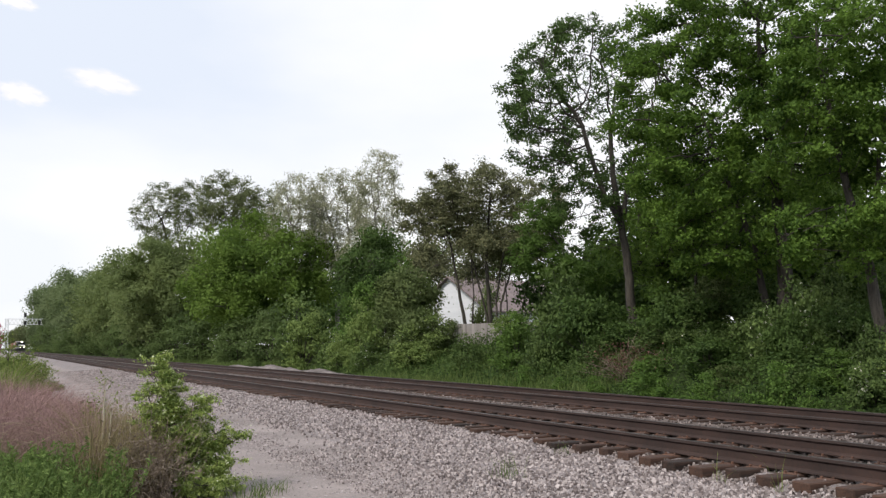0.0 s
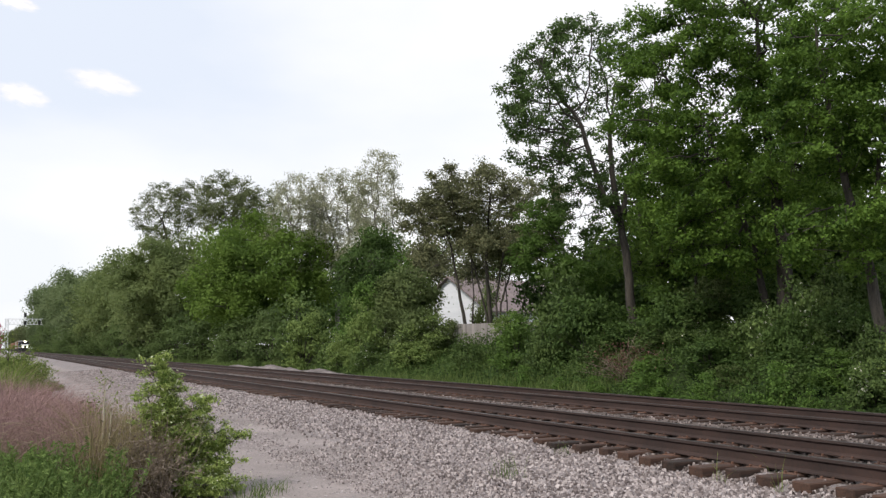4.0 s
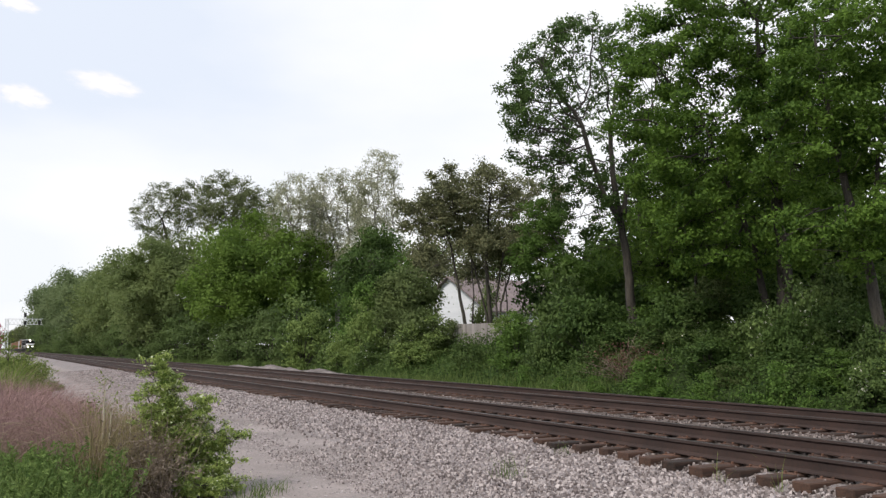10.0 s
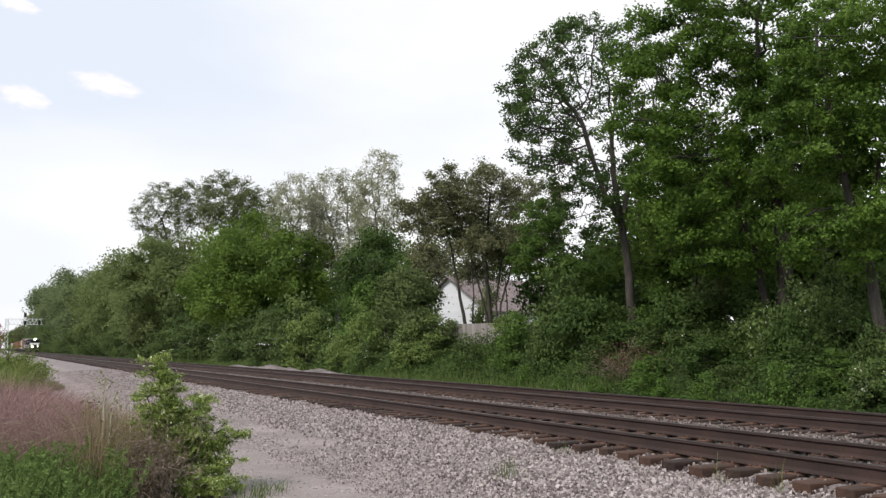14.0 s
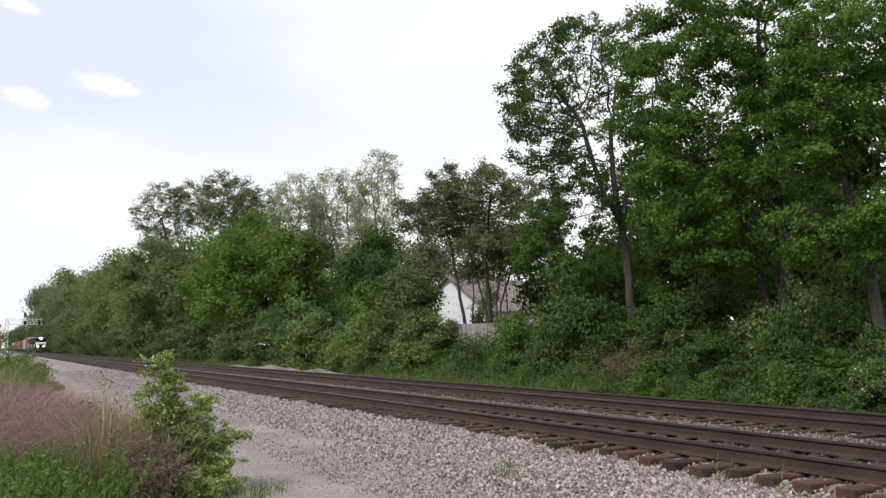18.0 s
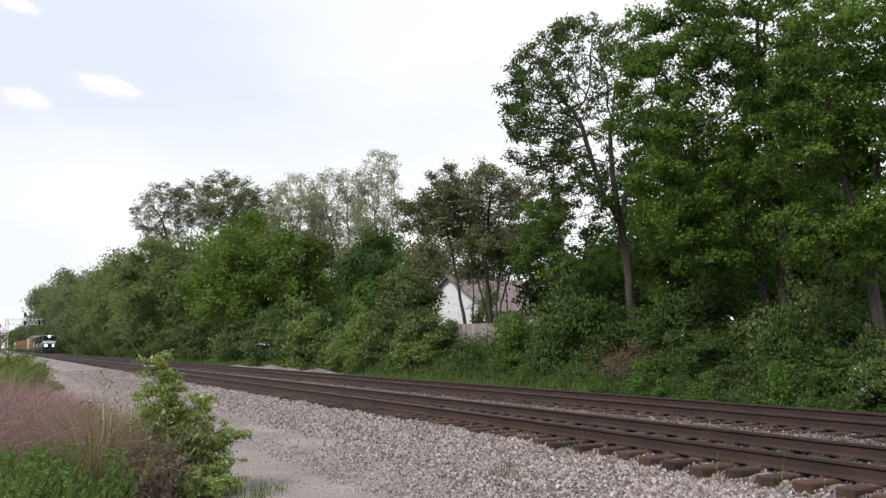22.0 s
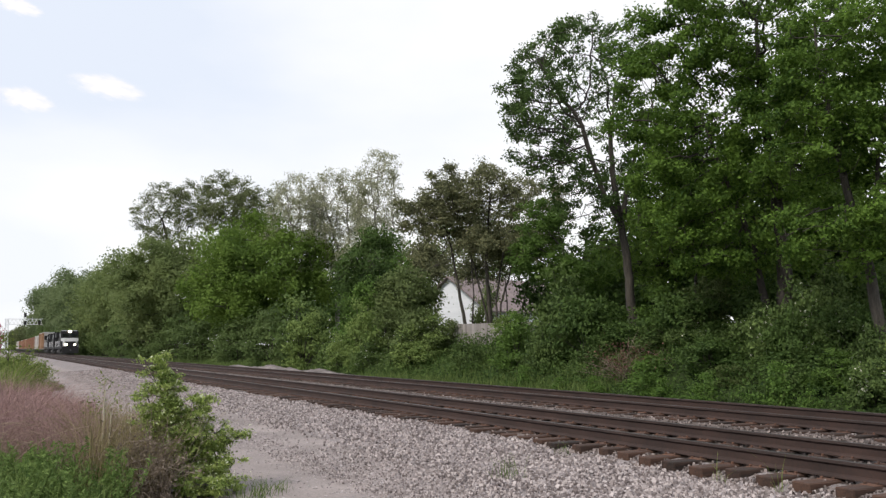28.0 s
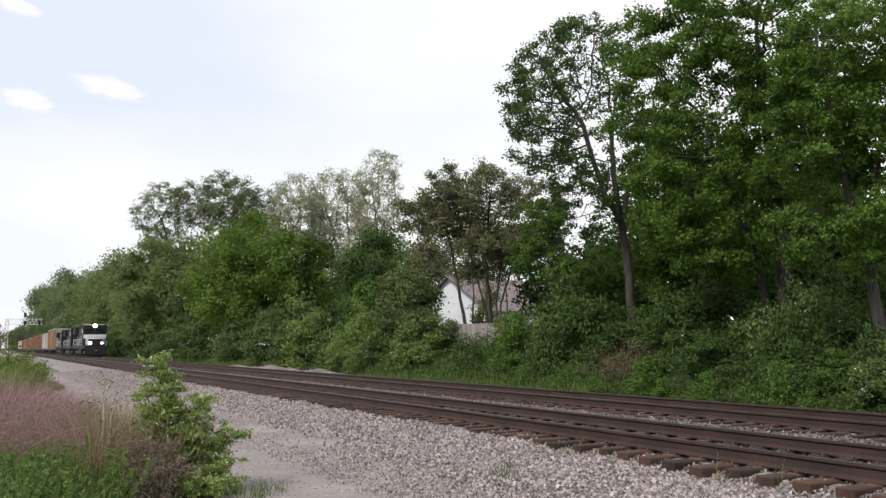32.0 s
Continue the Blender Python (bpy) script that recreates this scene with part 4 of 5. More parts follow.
    # tall trees behind the thicket: some in pale bud, some in olive leaf
    for key, x, y, stems, lobes, seed, leaf, bark, label, n in (
            ("C1", 26.3, 84.0, [(0, 0, 6.0), (-0.2, 0, 8.5), (-0.5, 0, 10.5)], [((-0.2, 0, 13.0), (3.3, 3.0, 4.4), 520, 1), ((0.3, 0, 9.5), (3.0, 2.6, 2.6), 120, 0)], 30, "leaf_pale", "pale_bark", "tall pale tree just coming into leaf", 18000),
            ("C2", 31.9, 77.8, [(0, 0, 6.0), (0.1, 0, 8.5), (0.0, 0, 11.0)], [((-0.2, 0, 13.7), (2.4, 2.3, 4.6), 520, 1), ((-0.4, 0, 9.5), (3.4, 2.8, 2.8), 140, 0)], 31, "leaf_pale", "pale_bark", "tall slim pale tree just coming into leaf", 18000),
            ("C3", 29.8, 82.8, [(0, 0, 6.0), (0.2, 0, 8.0), (0.0, 0, 10.5)], [((0.0, 0, 13.4), (3.3, 2.8, 4.3), 520, 1), ((0.0, 0, 9.3), (3.2, 2.8, 2.6), 120, 0)], 37, "leaf_pale", "pale_bark", "tall pale tree just coming into leaf", 18000),
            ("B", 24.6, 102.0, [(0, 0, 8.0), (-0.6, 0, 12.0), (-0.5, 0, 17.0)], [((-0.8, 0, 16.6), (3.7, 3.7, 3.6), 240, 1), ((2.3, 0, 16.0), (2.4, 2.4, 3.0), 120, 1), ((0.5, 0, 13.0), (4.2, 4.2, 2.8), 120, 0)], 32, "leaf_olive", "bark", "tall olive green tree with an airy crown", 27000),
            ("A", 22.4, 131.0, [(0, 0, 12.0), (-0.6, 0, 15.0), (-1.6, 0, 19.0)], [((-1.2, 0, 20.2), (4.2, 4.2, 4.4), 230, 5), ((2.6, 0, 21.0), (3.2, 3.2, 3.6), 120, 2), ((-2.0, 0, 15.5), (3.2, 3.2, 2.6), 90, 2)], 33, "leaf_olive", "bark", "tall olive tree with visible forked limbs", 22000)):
        far = key in "AB"
        stem = [(0, 0, -0.3), (0.05, 0, 0.8)] + stems
        side = [stems[0], (stems[0][0] + 0.9, 0.4, stems[0][2] + 2.5), (stems[0][0] + 1.3, 0.6, stems[0][2] + 4.5)]
        made[key] = grown_tree((x, y, gz(x, y)), [stem, side], lobes, seed, M[leaf], M[bark], label, trunk_r=0.3, step=0.6, tip_r=0.02, leaves=n, leaf_size=0.2 if far else 0.16,
                               clump=0.55 if far else 0.42, squash=1.0, keep=0.95, group="trees beyond the line", limbs=8, spray=14 if far else 4, thin=2.2 if far else 2.6)
    plant("K1", 22.0, 85.1, 12.3, ((0.6, -0.5), 6.9, (7.2, 7.2, 6.2)), 34, M["leaf_bright"], "broad rounded green tree above the thicket",
          leaves=52000, leaf_size=0.29, trunk_r=0.3, clumps=420, clump_r=0.95, first=0.1, lobes=0.12, boughs=70, bough_r=1.9, fill=0.24, ruffle=0.6)
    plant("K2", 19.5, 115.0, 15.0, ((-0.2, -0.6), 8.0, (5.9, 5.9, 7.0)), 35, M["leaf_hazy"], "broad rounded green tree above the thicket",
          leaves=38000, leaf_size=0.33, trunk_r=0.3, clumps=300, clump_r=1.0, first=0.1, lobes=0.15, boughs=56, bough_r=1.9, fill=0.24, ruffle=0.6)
    plant("K3", 25.4, 64.0, 9.4, ((-0.2, -0.4), 5.4, (2.3, 2.3, 4.1)), 36, M["leaf_dark"], "rounded dark green tree behind the shrubs",
          leaves=18000, leaf_size=0.22, trunk_r=0.25, clumps=190, clump_r=0.7, first=0.1, lobes=0.15, boughs=40, bough_r=1.3)
    plant("K4", 24.0, 53.3, 5.4, ((-0.1, -0.3), 3.3, (1.8, 1.8, 1.9)), 38, M["leaf_dull"], "rounded olive tree behind the shrubs",
          leaves=16000, leaf_size=0.2, trunk_r=0.2, clumps=130, clump_r=0.6, first=0.1, lobes=0.15, boughs=30, bough_r=1.1)
    plant("N1", 30.0, 89.7, 9.6, ((-0.1, -0.3), 4.9, (6.0, 6.0, 4.6)), 81, M["leaf_green"], "deep green tree filling the wood",
          leaves=5500, leaf_size=0.36, trunk_r=0.2, clumps=170, clump_r=1.4, first=0.05, twigs=0)
    plant("N2", 27.0, 117.3, 12.3, ((-0.8, -0.1), 6.1, (7.6, 7.6, 6.2)), 82, M["leaf_green"], "deep green tree filling the wood",
          leaves=5500, leaf_size=0.364, trunk_r=0.2, clumps=170, clump_r=1.6, first=0.05, twigs=0)
    plant("N3", 33.0, 77.3, 10.9, ((-0.2, -0.5), 6.5, (2.3, 2.3, 4.4)), 83, M["leaf_green"], "deep green tree filling the wood",
          leaves=5500, leaf_size=0.38, trunk_r=0.2, clumps=130, clump_r=1.2, first=0.05, twigs=0)
    plant("N4", 31.0, 44.8, 5.2, ((-0.1, -0.3), 2.9, (2.2, 2.2, 2.2)), 84, M["leaf_oak"], "deep green tree filling the wood",
          leaves=5500, leaf_size=0.30, trunk_r=0.2, clumps=150, clump_r=1.0, first=0.05, twigs=0)
    plant("N5", 30.0, 38.9, 5.2, ((-0.5, -0.1), 3.0, (1.8, 1.8, 2.2)), 85, M["leaf_oak"], "deep green tree filling the wood",
          leaves=5500, leaf_size=0.30, trunk_r=0.2, clumps=140, clump_r=0.9, first=0.05, twigs=0)
    plant("N6", 30.0, 29.3, 3.2, ((-0.1, -0.2), 1.5, (3.2, 3.2, 1.7)), 86, M["leaf_oak"], "deep green tree filling the wood",
          leaves=5500, leaf_size=0.30, trunk_r=0.2, clumps=150, clump_r=1.0, first=0.05, twigs=0)
    plant("N7", 28.0, 22.0, 3.3, ((-0.1, -0.2), 1.5, (2.1, 2.1, 1.8)), 87, M["leaf_oak"], "deep green tree filling the wood",
          leaves=5500, leaf_size=0.30, trunk_r=0.2, clumps=150, clump_r=1.0, first=0.05, twigs=0)
    plant("D4", 28.5, 47.8, 7.8, ((-1.0, -0.1), 6.0, (3.4, 3.4, 1.7)), 39, M["leaf_brown"], "dark understorey tree with brownish leaves before the house",
          leaves=8000, leaf_size=0.18, trunk_r=0.12, clumps=110, clump_r=0.7, first=0.3, stems=3, bark=M["bark"], twigs=6, spray=6)
    plant("D5", 27.5, 56.0, 8.2, ((-0.6, -0.3), 6.4, (1.7, 1.7, 1.8)), 40, M["leaf_brown"], "dark understorey tree with brownish leaves before the house",
          leaves=5500, leaf_size=0.18, trunk_r=0.12, clumps=70, clump_r=0.6, first=0.3, stems=2, bark=M["bark"], twigs=5, spray=6)
    plant("H2", 27.2, 26.6, 6.4, ((0.0, 0.0), 4.2, (2.6, 2.6, 2.3)), 91, M["leaf_oak"], "deep green tree filling the wood",
          leaves=9000, leaf_size=0.22, trunk_r=0.2, clumps=130, clump_r=0.8, first=0.05, twigs=0)
    plant("N8", 50.0, 89.5, 15.6, ((-0.4, -0.9), 10.9, (9.1, 9.1, 4.7)), 88, M["leaf_green"], "deep green tree filling the wood",
          leaves=5500, leaf_size=0.366, trunk_r=0.25, clumps=170, clump_r=1.6, first=0.05, twigs=0)
    plant("N9", 31.0, 36.0, 2.8, ((-0.1, -0.2), 1.2, (3.1, 3.1, 1.6)), 89, M["leaf_oak"], "deep green tree filling the wood",
          leaves=5500, leaf_size=0.30, trunk_r=0.2, clumps=130, clump_r=0.8, first=0.05, twigs=0)
    plant("N10", 34.0, 93.9, 5.8, ((-0.1, -0.2), 3.0, (9.0, 9.0, 2.8)), 90, M["leaf_green"], "deep green tree filling the wood",
          leaves=5500, leaf_size=0.38, trunk_r=0.2, clumps=170, clump_r=1.2, first=0.05, twigs=0)
    # the wood running on into the distance, its leaf colours paled in place of haze
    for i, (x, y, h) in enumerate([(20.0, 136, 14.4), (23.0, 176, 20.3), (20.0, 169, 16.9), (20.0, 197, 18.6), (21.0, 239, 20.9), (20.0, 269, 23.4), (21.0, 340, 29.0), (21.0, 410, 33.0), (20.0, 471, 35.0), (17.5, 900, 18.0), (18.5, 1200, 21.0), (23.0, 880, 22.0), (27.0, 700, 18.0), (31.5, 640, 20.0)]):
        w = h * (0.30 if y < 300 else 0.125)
        plant("W%d" % i, x, y, h, ((0, 0), h * 0.47, (w, w * 1.7, h * 0.44)), 50 + i, M["leaf_hazy"] if y < 230 else M["leaf_hazed_far"] if y < 600 else M["leaf_olive"],
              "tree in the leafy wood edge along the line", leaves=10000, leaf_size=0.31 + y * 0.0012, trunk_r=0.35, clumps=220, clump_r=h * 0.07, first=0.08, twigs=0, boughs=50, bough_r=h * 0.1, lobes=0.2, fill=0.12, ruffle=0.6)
    plant("red", -0.45, 150.0, 5.6, ((0, 0), 3.0, (1.0, 1.0, 2.3)), 70, M["leaf_red"], "small dark red ornamental tree far down the line",
          leaves=5000, leaf_size=0.3, trunk_r=0.12, clumps=50, clump_r=0.6, first=0.2, group="")
    return made


trees = build_trees()


# ---- shrubs of the bank ----
def build_shrubs():
    kinds = [
        shrub_base(101, 2.6, 3.4, M["leaf_shrub"], M["bark"], "leafy green shrub on the bank", 4400, 0.158, clumps=34, group="bank shrubs"),
        shrub_base(102, 2.2, 3.2, M["leaf_shrub"], M["bark"], "green shrub flecked with cream blossom on the bank", 4400, 0.155, clumps=34, flowers=170, group="bank shrubs"),
        shrub_base(103, 4.2, 3.2, M["leaf_green"], M["bark"], "upright dense green shrub on the bank", 5000, 0.175, clumps=44, group="bank shrubs"),
        shrub_base(104, 3.6, 3.2, M["leaf_dull"], M["bark"], "dull olive shrub on the bank", 4800, 0.165, clumps=42, group="bank shrubs"),
        shrub_base(105, 2.6, 3.2, M["leaf_thicket"], M["bark"], "leafy green thicket shrub at the wood edge", 5400, 0.135, clumps=34, group="bank shrubs"),
        shrub_base(107, 4.4, 3.2, M["leaf_light"], M["bark"], "light yellow green shrub at the wood edge", 5400, 0.165, clumps=40, group="bank shrubs"),
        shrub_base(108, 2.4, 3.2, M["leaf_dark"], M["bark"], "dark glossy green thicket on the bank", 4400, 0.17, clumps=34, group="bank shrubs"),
    ]
    rng = random.Random(8)
    # place, width, height and kind of each shrub, along the foot of the bank and higher up it
    foot_near = [(18.6, 14.5, 1.06, 0.75, 0), (19.5, 15, 1.52, 1.69, 0), (18.9, 15.9, 1.41, 1.09, 2), (18.9, 17.3, 1.43, 0.79, 0), (18.9, 19.4, 1.29, 0.69, 3),
             (19.2, 23.4, 1.55, 0.77, 2), (19.3, 26.6, 1.83, 1.22, 0), (19.3, 29.8, 2.12, 2.13, 0)]
    foot_far = [(19.5, 32.2, 2.45, 2.39, 2), (19, 35.5, 1.92, 1.71, 0), (19.2, 42.8, 2.64, 2.24, 0), (19, 46.9, 2.53, 1.85, 1), (19.6, 54.1, 3.23, 2.68, 1),
             (19, 62.5, 3.22, 2, 3), (19.8, 70.5, 5.42, 4.38, 2), (19.6, 80.9, 6.11, 4.08, 0), (19.5, 93.7, 6.97, 4.8, 1)]
    slope_near = [(20.6, 16.8, 1.76, 1.42, 1), (23, 17.8, 1.39, 1.73, 0), (20.4, 18, 1.9, 1.37, 1), (22.5, 19.1, 1.78, 2.15, 0), (20.7, 19.7, 2.1, 1.67, 1),
             (20.5, 21.4, 1.77, 1.06, 0), (22.8, 22.3, 1.52, 1.7, 3), (20.8, 23.1, 1.81, 1.14, 1), (22.5, 24.2, 1.92, 2.27, 3), (20.8, 25, 1.91, 0.91, 0)]
    slope_far = [(22.5, 26.8, 1.72, 1.84, 2), (21.5, 28.9, 2.23, 1.65, 2), (21, 30.8, 2.89, 3.38, 0), (20, 42.2, 3.05, 3.3, 3), (21.5, 42.7, 1.5, 2.12, 3),
             (20.5, 47.9, 3.27, 3.73, 3), (30, 53.6, 2.32, 5.31, 3), (21, 53.8, 3.48, 5.43, 2), (30, 58.7, 1.32, 2.69, 3),
             (20, 61.1, 4.96, 4.95, 0)]
    # the thicket runs on along the line, coarser and taller with the distance
    thicket = [(19.3 - 0.055 * i, 108.5 * 1.135 ** i, 7.4 + 0.17 * i, 5.1 + 0.52 * i, 4) for i in range(12)]
    # light shrubs before the wood, and darker-leaved shrubs under the big trees
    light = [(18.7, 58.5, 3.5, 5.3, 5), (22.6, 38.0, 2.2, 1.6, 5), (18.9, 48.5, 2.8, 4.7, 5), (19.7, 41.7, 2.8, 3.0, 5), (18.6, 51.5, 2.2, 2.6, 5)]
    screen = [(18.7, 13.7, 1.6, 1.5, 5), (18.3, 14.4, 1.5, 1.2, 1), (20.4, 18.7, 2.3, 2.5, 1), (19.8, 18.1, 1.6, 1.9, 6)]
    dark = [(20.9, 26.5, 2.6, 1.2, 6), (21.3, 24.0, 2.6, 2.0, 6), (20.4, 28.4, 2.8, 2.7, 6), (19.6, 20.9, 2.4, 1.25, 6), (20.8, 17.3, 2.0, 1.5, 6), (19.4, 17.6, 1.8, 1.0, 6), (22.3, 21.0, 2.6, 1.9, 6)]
    spots = light + screen + dark + foot_near + foot_far + slope_near + slope_far + thicket
    used = set()
    for x, y, w, h, k in spots:
        k = 4 if y > 66 else k
        m = Matrix.Translation((x, y, gz(x, y) - 0.03)) @ Matrix.Rotation(rng.uniform(0, 6.28), 4, "Z")
        if k not in used:
            used.add(k)
            ob = kinds[k]
            ob.matrix_world = m
        else:
            ob = copy_thing(kinds[k], m)
        ob.scale = (w / 3.3, w / 3.3, h / (2.6, 2.2, 4.2, 3.6, 2.6, 4.4, 2.4)[k] * 0.98)


build_shrubs()


def build_cover():
    rng = np.random.default_rng(31)
    n = 60000
    x = 17.0 + 6.0 * rng.uniform(0, 1, n) ** 0.75
    y = 9 + 45 * rng.uniform(0, 1, n) ** 1.9
    edge = 17.0 + 0.95 * ramp01(16.5, 13.0, y) + 0.25 * np.sin(y * 1.1) * np.sin(y * 0.37 + 1)
    keep = x > edge
    x, y = x[keep], y[keep]
    n = len(x)
    lump = 0.34 + 0.40 * np.sin(x * 1.9 + 1.3 * np.sin(y * 0.7)) * np.sin(y * 1.3 + x) + 0.14 * np.sin(y * 3.7 + 2 * x)
    lump = np.clip(lump, 0.06, None) * 1.25
    z = ground_z(x, y) + rng.uniform(0, 1, n) ** 0.6 * lump
    # leaves face up and down the mounds that they cover
    e = 0.05
    slope_x = (0.40 * np.sin((x + e) * 1.9 + 1.3 * np.sin(y * 0.7)) * np.sin(y * 1.3 + x + e) - 0.40 * np.sin(x * 1.9 + 1.3 * np.sin(y * 0.7)) * np.sin(y * 1.3 + x)) / e
    slope_y = (0.40 * np.sin(x * 1.9 + 1.3 * np.sin((y + e) * 0.7)) * np.sin((y + e) * 1.3 + x) - 0.40 * np.sin(x * 1.9 + 1.3 * np.sin(y * 0.7)) * np.sin(y * 1.3 + x)) / e
    face = np.stack([-slope_x * 1.6, -slope_y * 1.6, np.full(n, 0.2)], 1)
    ob = new("ground_cover", leaf_mesh("ground_cover", rng, np.stack([x, y, z], 1), 0.10, M["leaf_ivy"], up=0.5, face=face))
    tagged(ob, "low green weeds and vines covering the bank", "weeds", kind="stuff")
    # bushy light weeds at the foot of the bank
    base = None
    for x, y, sc in ((16.9, 23.4, 0.7), (17.0, 20.9, 1.2), (17.1, 20.2, 0.75), (17.1, 18.6, 0.9), (17.3, 16.4, 1.2), (17.2, 15.3, 0.6), (18.3, 13.1, 1.0), (17.2, 25.6, 0.6), (17.4, 28.5, 0.9)):
        m = Matrix.Translation((x, y, gz(x, y) - 0.02)) @ Matrix.Rotation(x * 7 + y, 4, "Z")
        if base is None:
            base = ob = shrub_base(109, 0.95, 1.0, M["weed_leaf"], M["grass"], "bushy light green weed at the foot of the bank", 1500, 0.075, clumps=22, name="weed_clump", group="bank weeds")
            ob.matrix_world = m
        else:
            ob = copy_thing(base, m)
        ob.scale = (sc, sc, sc * 0.9)
    n = 18000
    x = 16.9 + 4.5 * rng.uniform(0, 1, n) ** 1.3
    y = 24 + 80 * rng.uniform(0, 1, n) ** 1.3
    keep = (x > 18.4) | (np.abs(y - 59) > 15)
    x, y = x[keep], y[keep]
    ob = new("bank_grass", blade_mesh("bank_grass", rng, np.stack([x, y, ground_z(x, y)], 1), 0.34, 0.03, M["grass"]))
    tagged(ob, "rough green grass strip beside the far track", "grass", kind="stuff")


build_cover()


# ---- verge beside the service track ----
def leafy_stems(rng, roots, height, per_stem, leaf, lean=0.18):
    """Upright weed stems with leaves all the way up: stem paths, leaf places and the ways that the leaves face."""
    paths, pos, face = [], [], []
    for root, h in zip(roots, height):
        tip = root + np.array([rng.normal(0, lean), rng.normal(0, lean), 1.0]) * h
        pts = crooked(rng, root, tip, 5, 0.012)
        paths.append((pts, np.linspace(0.006, 0.002, 5)))
        t = rng.uniform(0.15, 1.02, per_stem) ** 0.8
        d = rng.normal(size=(per_stem, 3)) * np.array([1, 1, 0.35])
        d = outward(d, 1.0) * (leaf * (1.25 - 0.6 * t))[:, None]
        pos.append(root + (tip - root) * t[:, None] + d)
        face.append(outward(d, 0.5) + np.array([0, 0, 0.9]))
    return paths, np.concatenate(pos), np.concatenate(face)


def build_verge():
    rng = np.random.default_rng(41)
    n = 17000
    y = 7.0 + 9 * rng.uniform(0, 1, n) ** 1.5
    x = -2.4 + rng.uniform(0, 1, n) * (0.112 * y + 2.4)
    keep = rng.uniform(0, 1, n) < np.where(y > 12.0, 0.15, 1)
    x, y = x[keep], y[keep]
    tuft = 0.75 + 0.35 * np.sin(x * 3.1 + 2 * np.sin(y * 1.7)) * np.sin(y * 2.3 + x)
    ob = new("verge_grass", blade_mesh("verge_grass", rng, np.stack([x, y, ground_z(x, y)], 1), 0.38 * tuft, 0.011, M["grass"], lean=0.6, vary=0.7))
    tagged(ob, "tall lush green grass on the verge", "grass", kind="stuff")
    # bushy clumps of leafy weeds, each a tuft of upright stems
    spots = [(-1.9 + 0.42 * i + rng.normal(0, 0.12), yy + rng.normal(0, 0.25)) for yy in (8.4, 9.1, 9.8, 10.5, 11.2) for i in range(8) if -1.9 + 0.42 * i < 0.112 * yy]
    for x, y in spots:
        top = empty("weed_plant", Matrix.Translation((x, y, gz(x, y))), "bushy leafy green weed on the grassy verge", "weed", "verge weeds")
        m = 15
        roots = np.stack([rng.normal(0, 0.13, m), rng.normal(0, 0.13, m), np.full(m, -0.02)], 1)
        tall = rng.uniform(0.30, 0.72) * rng.uniform(0.6, 1.1, m)
        paths, pos, face = leafy_stems(rng, roots, tall, 66, 0.042, 0.3)
        part_mesh("stemwork", mesh_from("stemwork", *tubes(paths, 3), [M["grass"]], True), top)["kind"] = "stuff"
        part_mesh("foliage", leaf_mesh("foliage", rng, pos, 0.055, M["verge_leaf"], up=0.2, slim=0.3, face=face), top)
    # the dry brush: a fine tangle, arching over
    n = 36000
    y = 11.0 + 16 * rng.uniform(0, 1, n) ** 1.1
    x = -2.8 + rng.uniform(0, 1, n) * ((0.100 + 0.022 * ramp01(19, 15, y)) * y + 2.7)
    tall = (0.62 + 0.40 * ramp01(0.115, 0.0, x / y)) * (1 - 0.25 * ramp01(15, 25, y))
    hump = 0.8 + 0.25 * np.sin(x * 2.3 + 1.7 * np.sin(y * 0.9)) + 0.15 * np.sin(y * 2.1 + x)
    ob = new("dry_brush", blade_mesh("dry_brush", rng, np.stack([x, y, ground_z(x, y)], 1), tall * hump * 0.84, 0.0065, M["brush"], lean=1.25, vary=0.6))
    tagged(ob, "tangled dry pinkish brown brush on the verge", "dry brush", kind="stuff")
    # long bent canes lying across the brush
    paths = []
    for _ in range(150):
        r = np.array([rng.uniform(-1.4, 0.9), rng.uniform(10.8, 14.0), 0.1])
        a, span, h = rng.normal(0.2, 0.7), rng.uniform(0.5, 1.3), rng.uniform(0.35, 0.8)
        t = np.linspace(0, 1, 7)[:, None]
        paths.append((r + np.array([math.cos(a), math.sin(a), 0]) * span * t + np.array([0, 0, h]) * np.sin(t * rng.uniform(1.3, 2.4)) + rng.normal(0, 0.008, (7, 3)), np.linspace(0.006, 0.003, 7)))
    ob = new("dead_canes", mesh_from("dead_canes", *tubes(paths, 4), [M["straw"]], True))
    tagged(ob, "long pale dead canes bent across the dry brush", "dead canes", kind="stuff")
    n = 10000
    y = 27 + 44 * rng.uniform(0, 1, n)
    x = -4 + rng.uniform(0, 1, n) * (4.2 + 0.022 * y)
    ob = new("far_weeds", blade_mesh("far_weeds", rng, np.stack([x, y, ground_z(x, y)], 1), 0.85, 0.035, M["weed"], lean=0.6, vary=0.6))
    tagged(ob, "tall yellow green weeds along the service track", "weeds", kind="stuff")
    n = 3600
    y = 10.4 + 3.4 * rng.uniform(0, 1, n)
    x = y * rng.uniform(0.088, 0.17, n)
    ob = new("dry_grass", blade_mesh("dry_grass", rng, np.stack([x, y, ground_z(x, y)], 1), 0.62 + 0.15 * np.sin(x * 7 + y * 3), 0.007, M["tan_grass"], lean=0.7, vary=0.6))
    tagged(ob, "thin tan and olive dry grass beside the bush", "dry grass", kind="stuff")
    # a dead shrub, all twigs, at the foot of the bush
    x, y = 1.62, 10.75
    top = empty("dead_shrub", Matrix.Translation((x, y, gz(x, y))), "dead dark brown twiggy shrub beside the green bush", "shrub")
    paths, ends = [], []
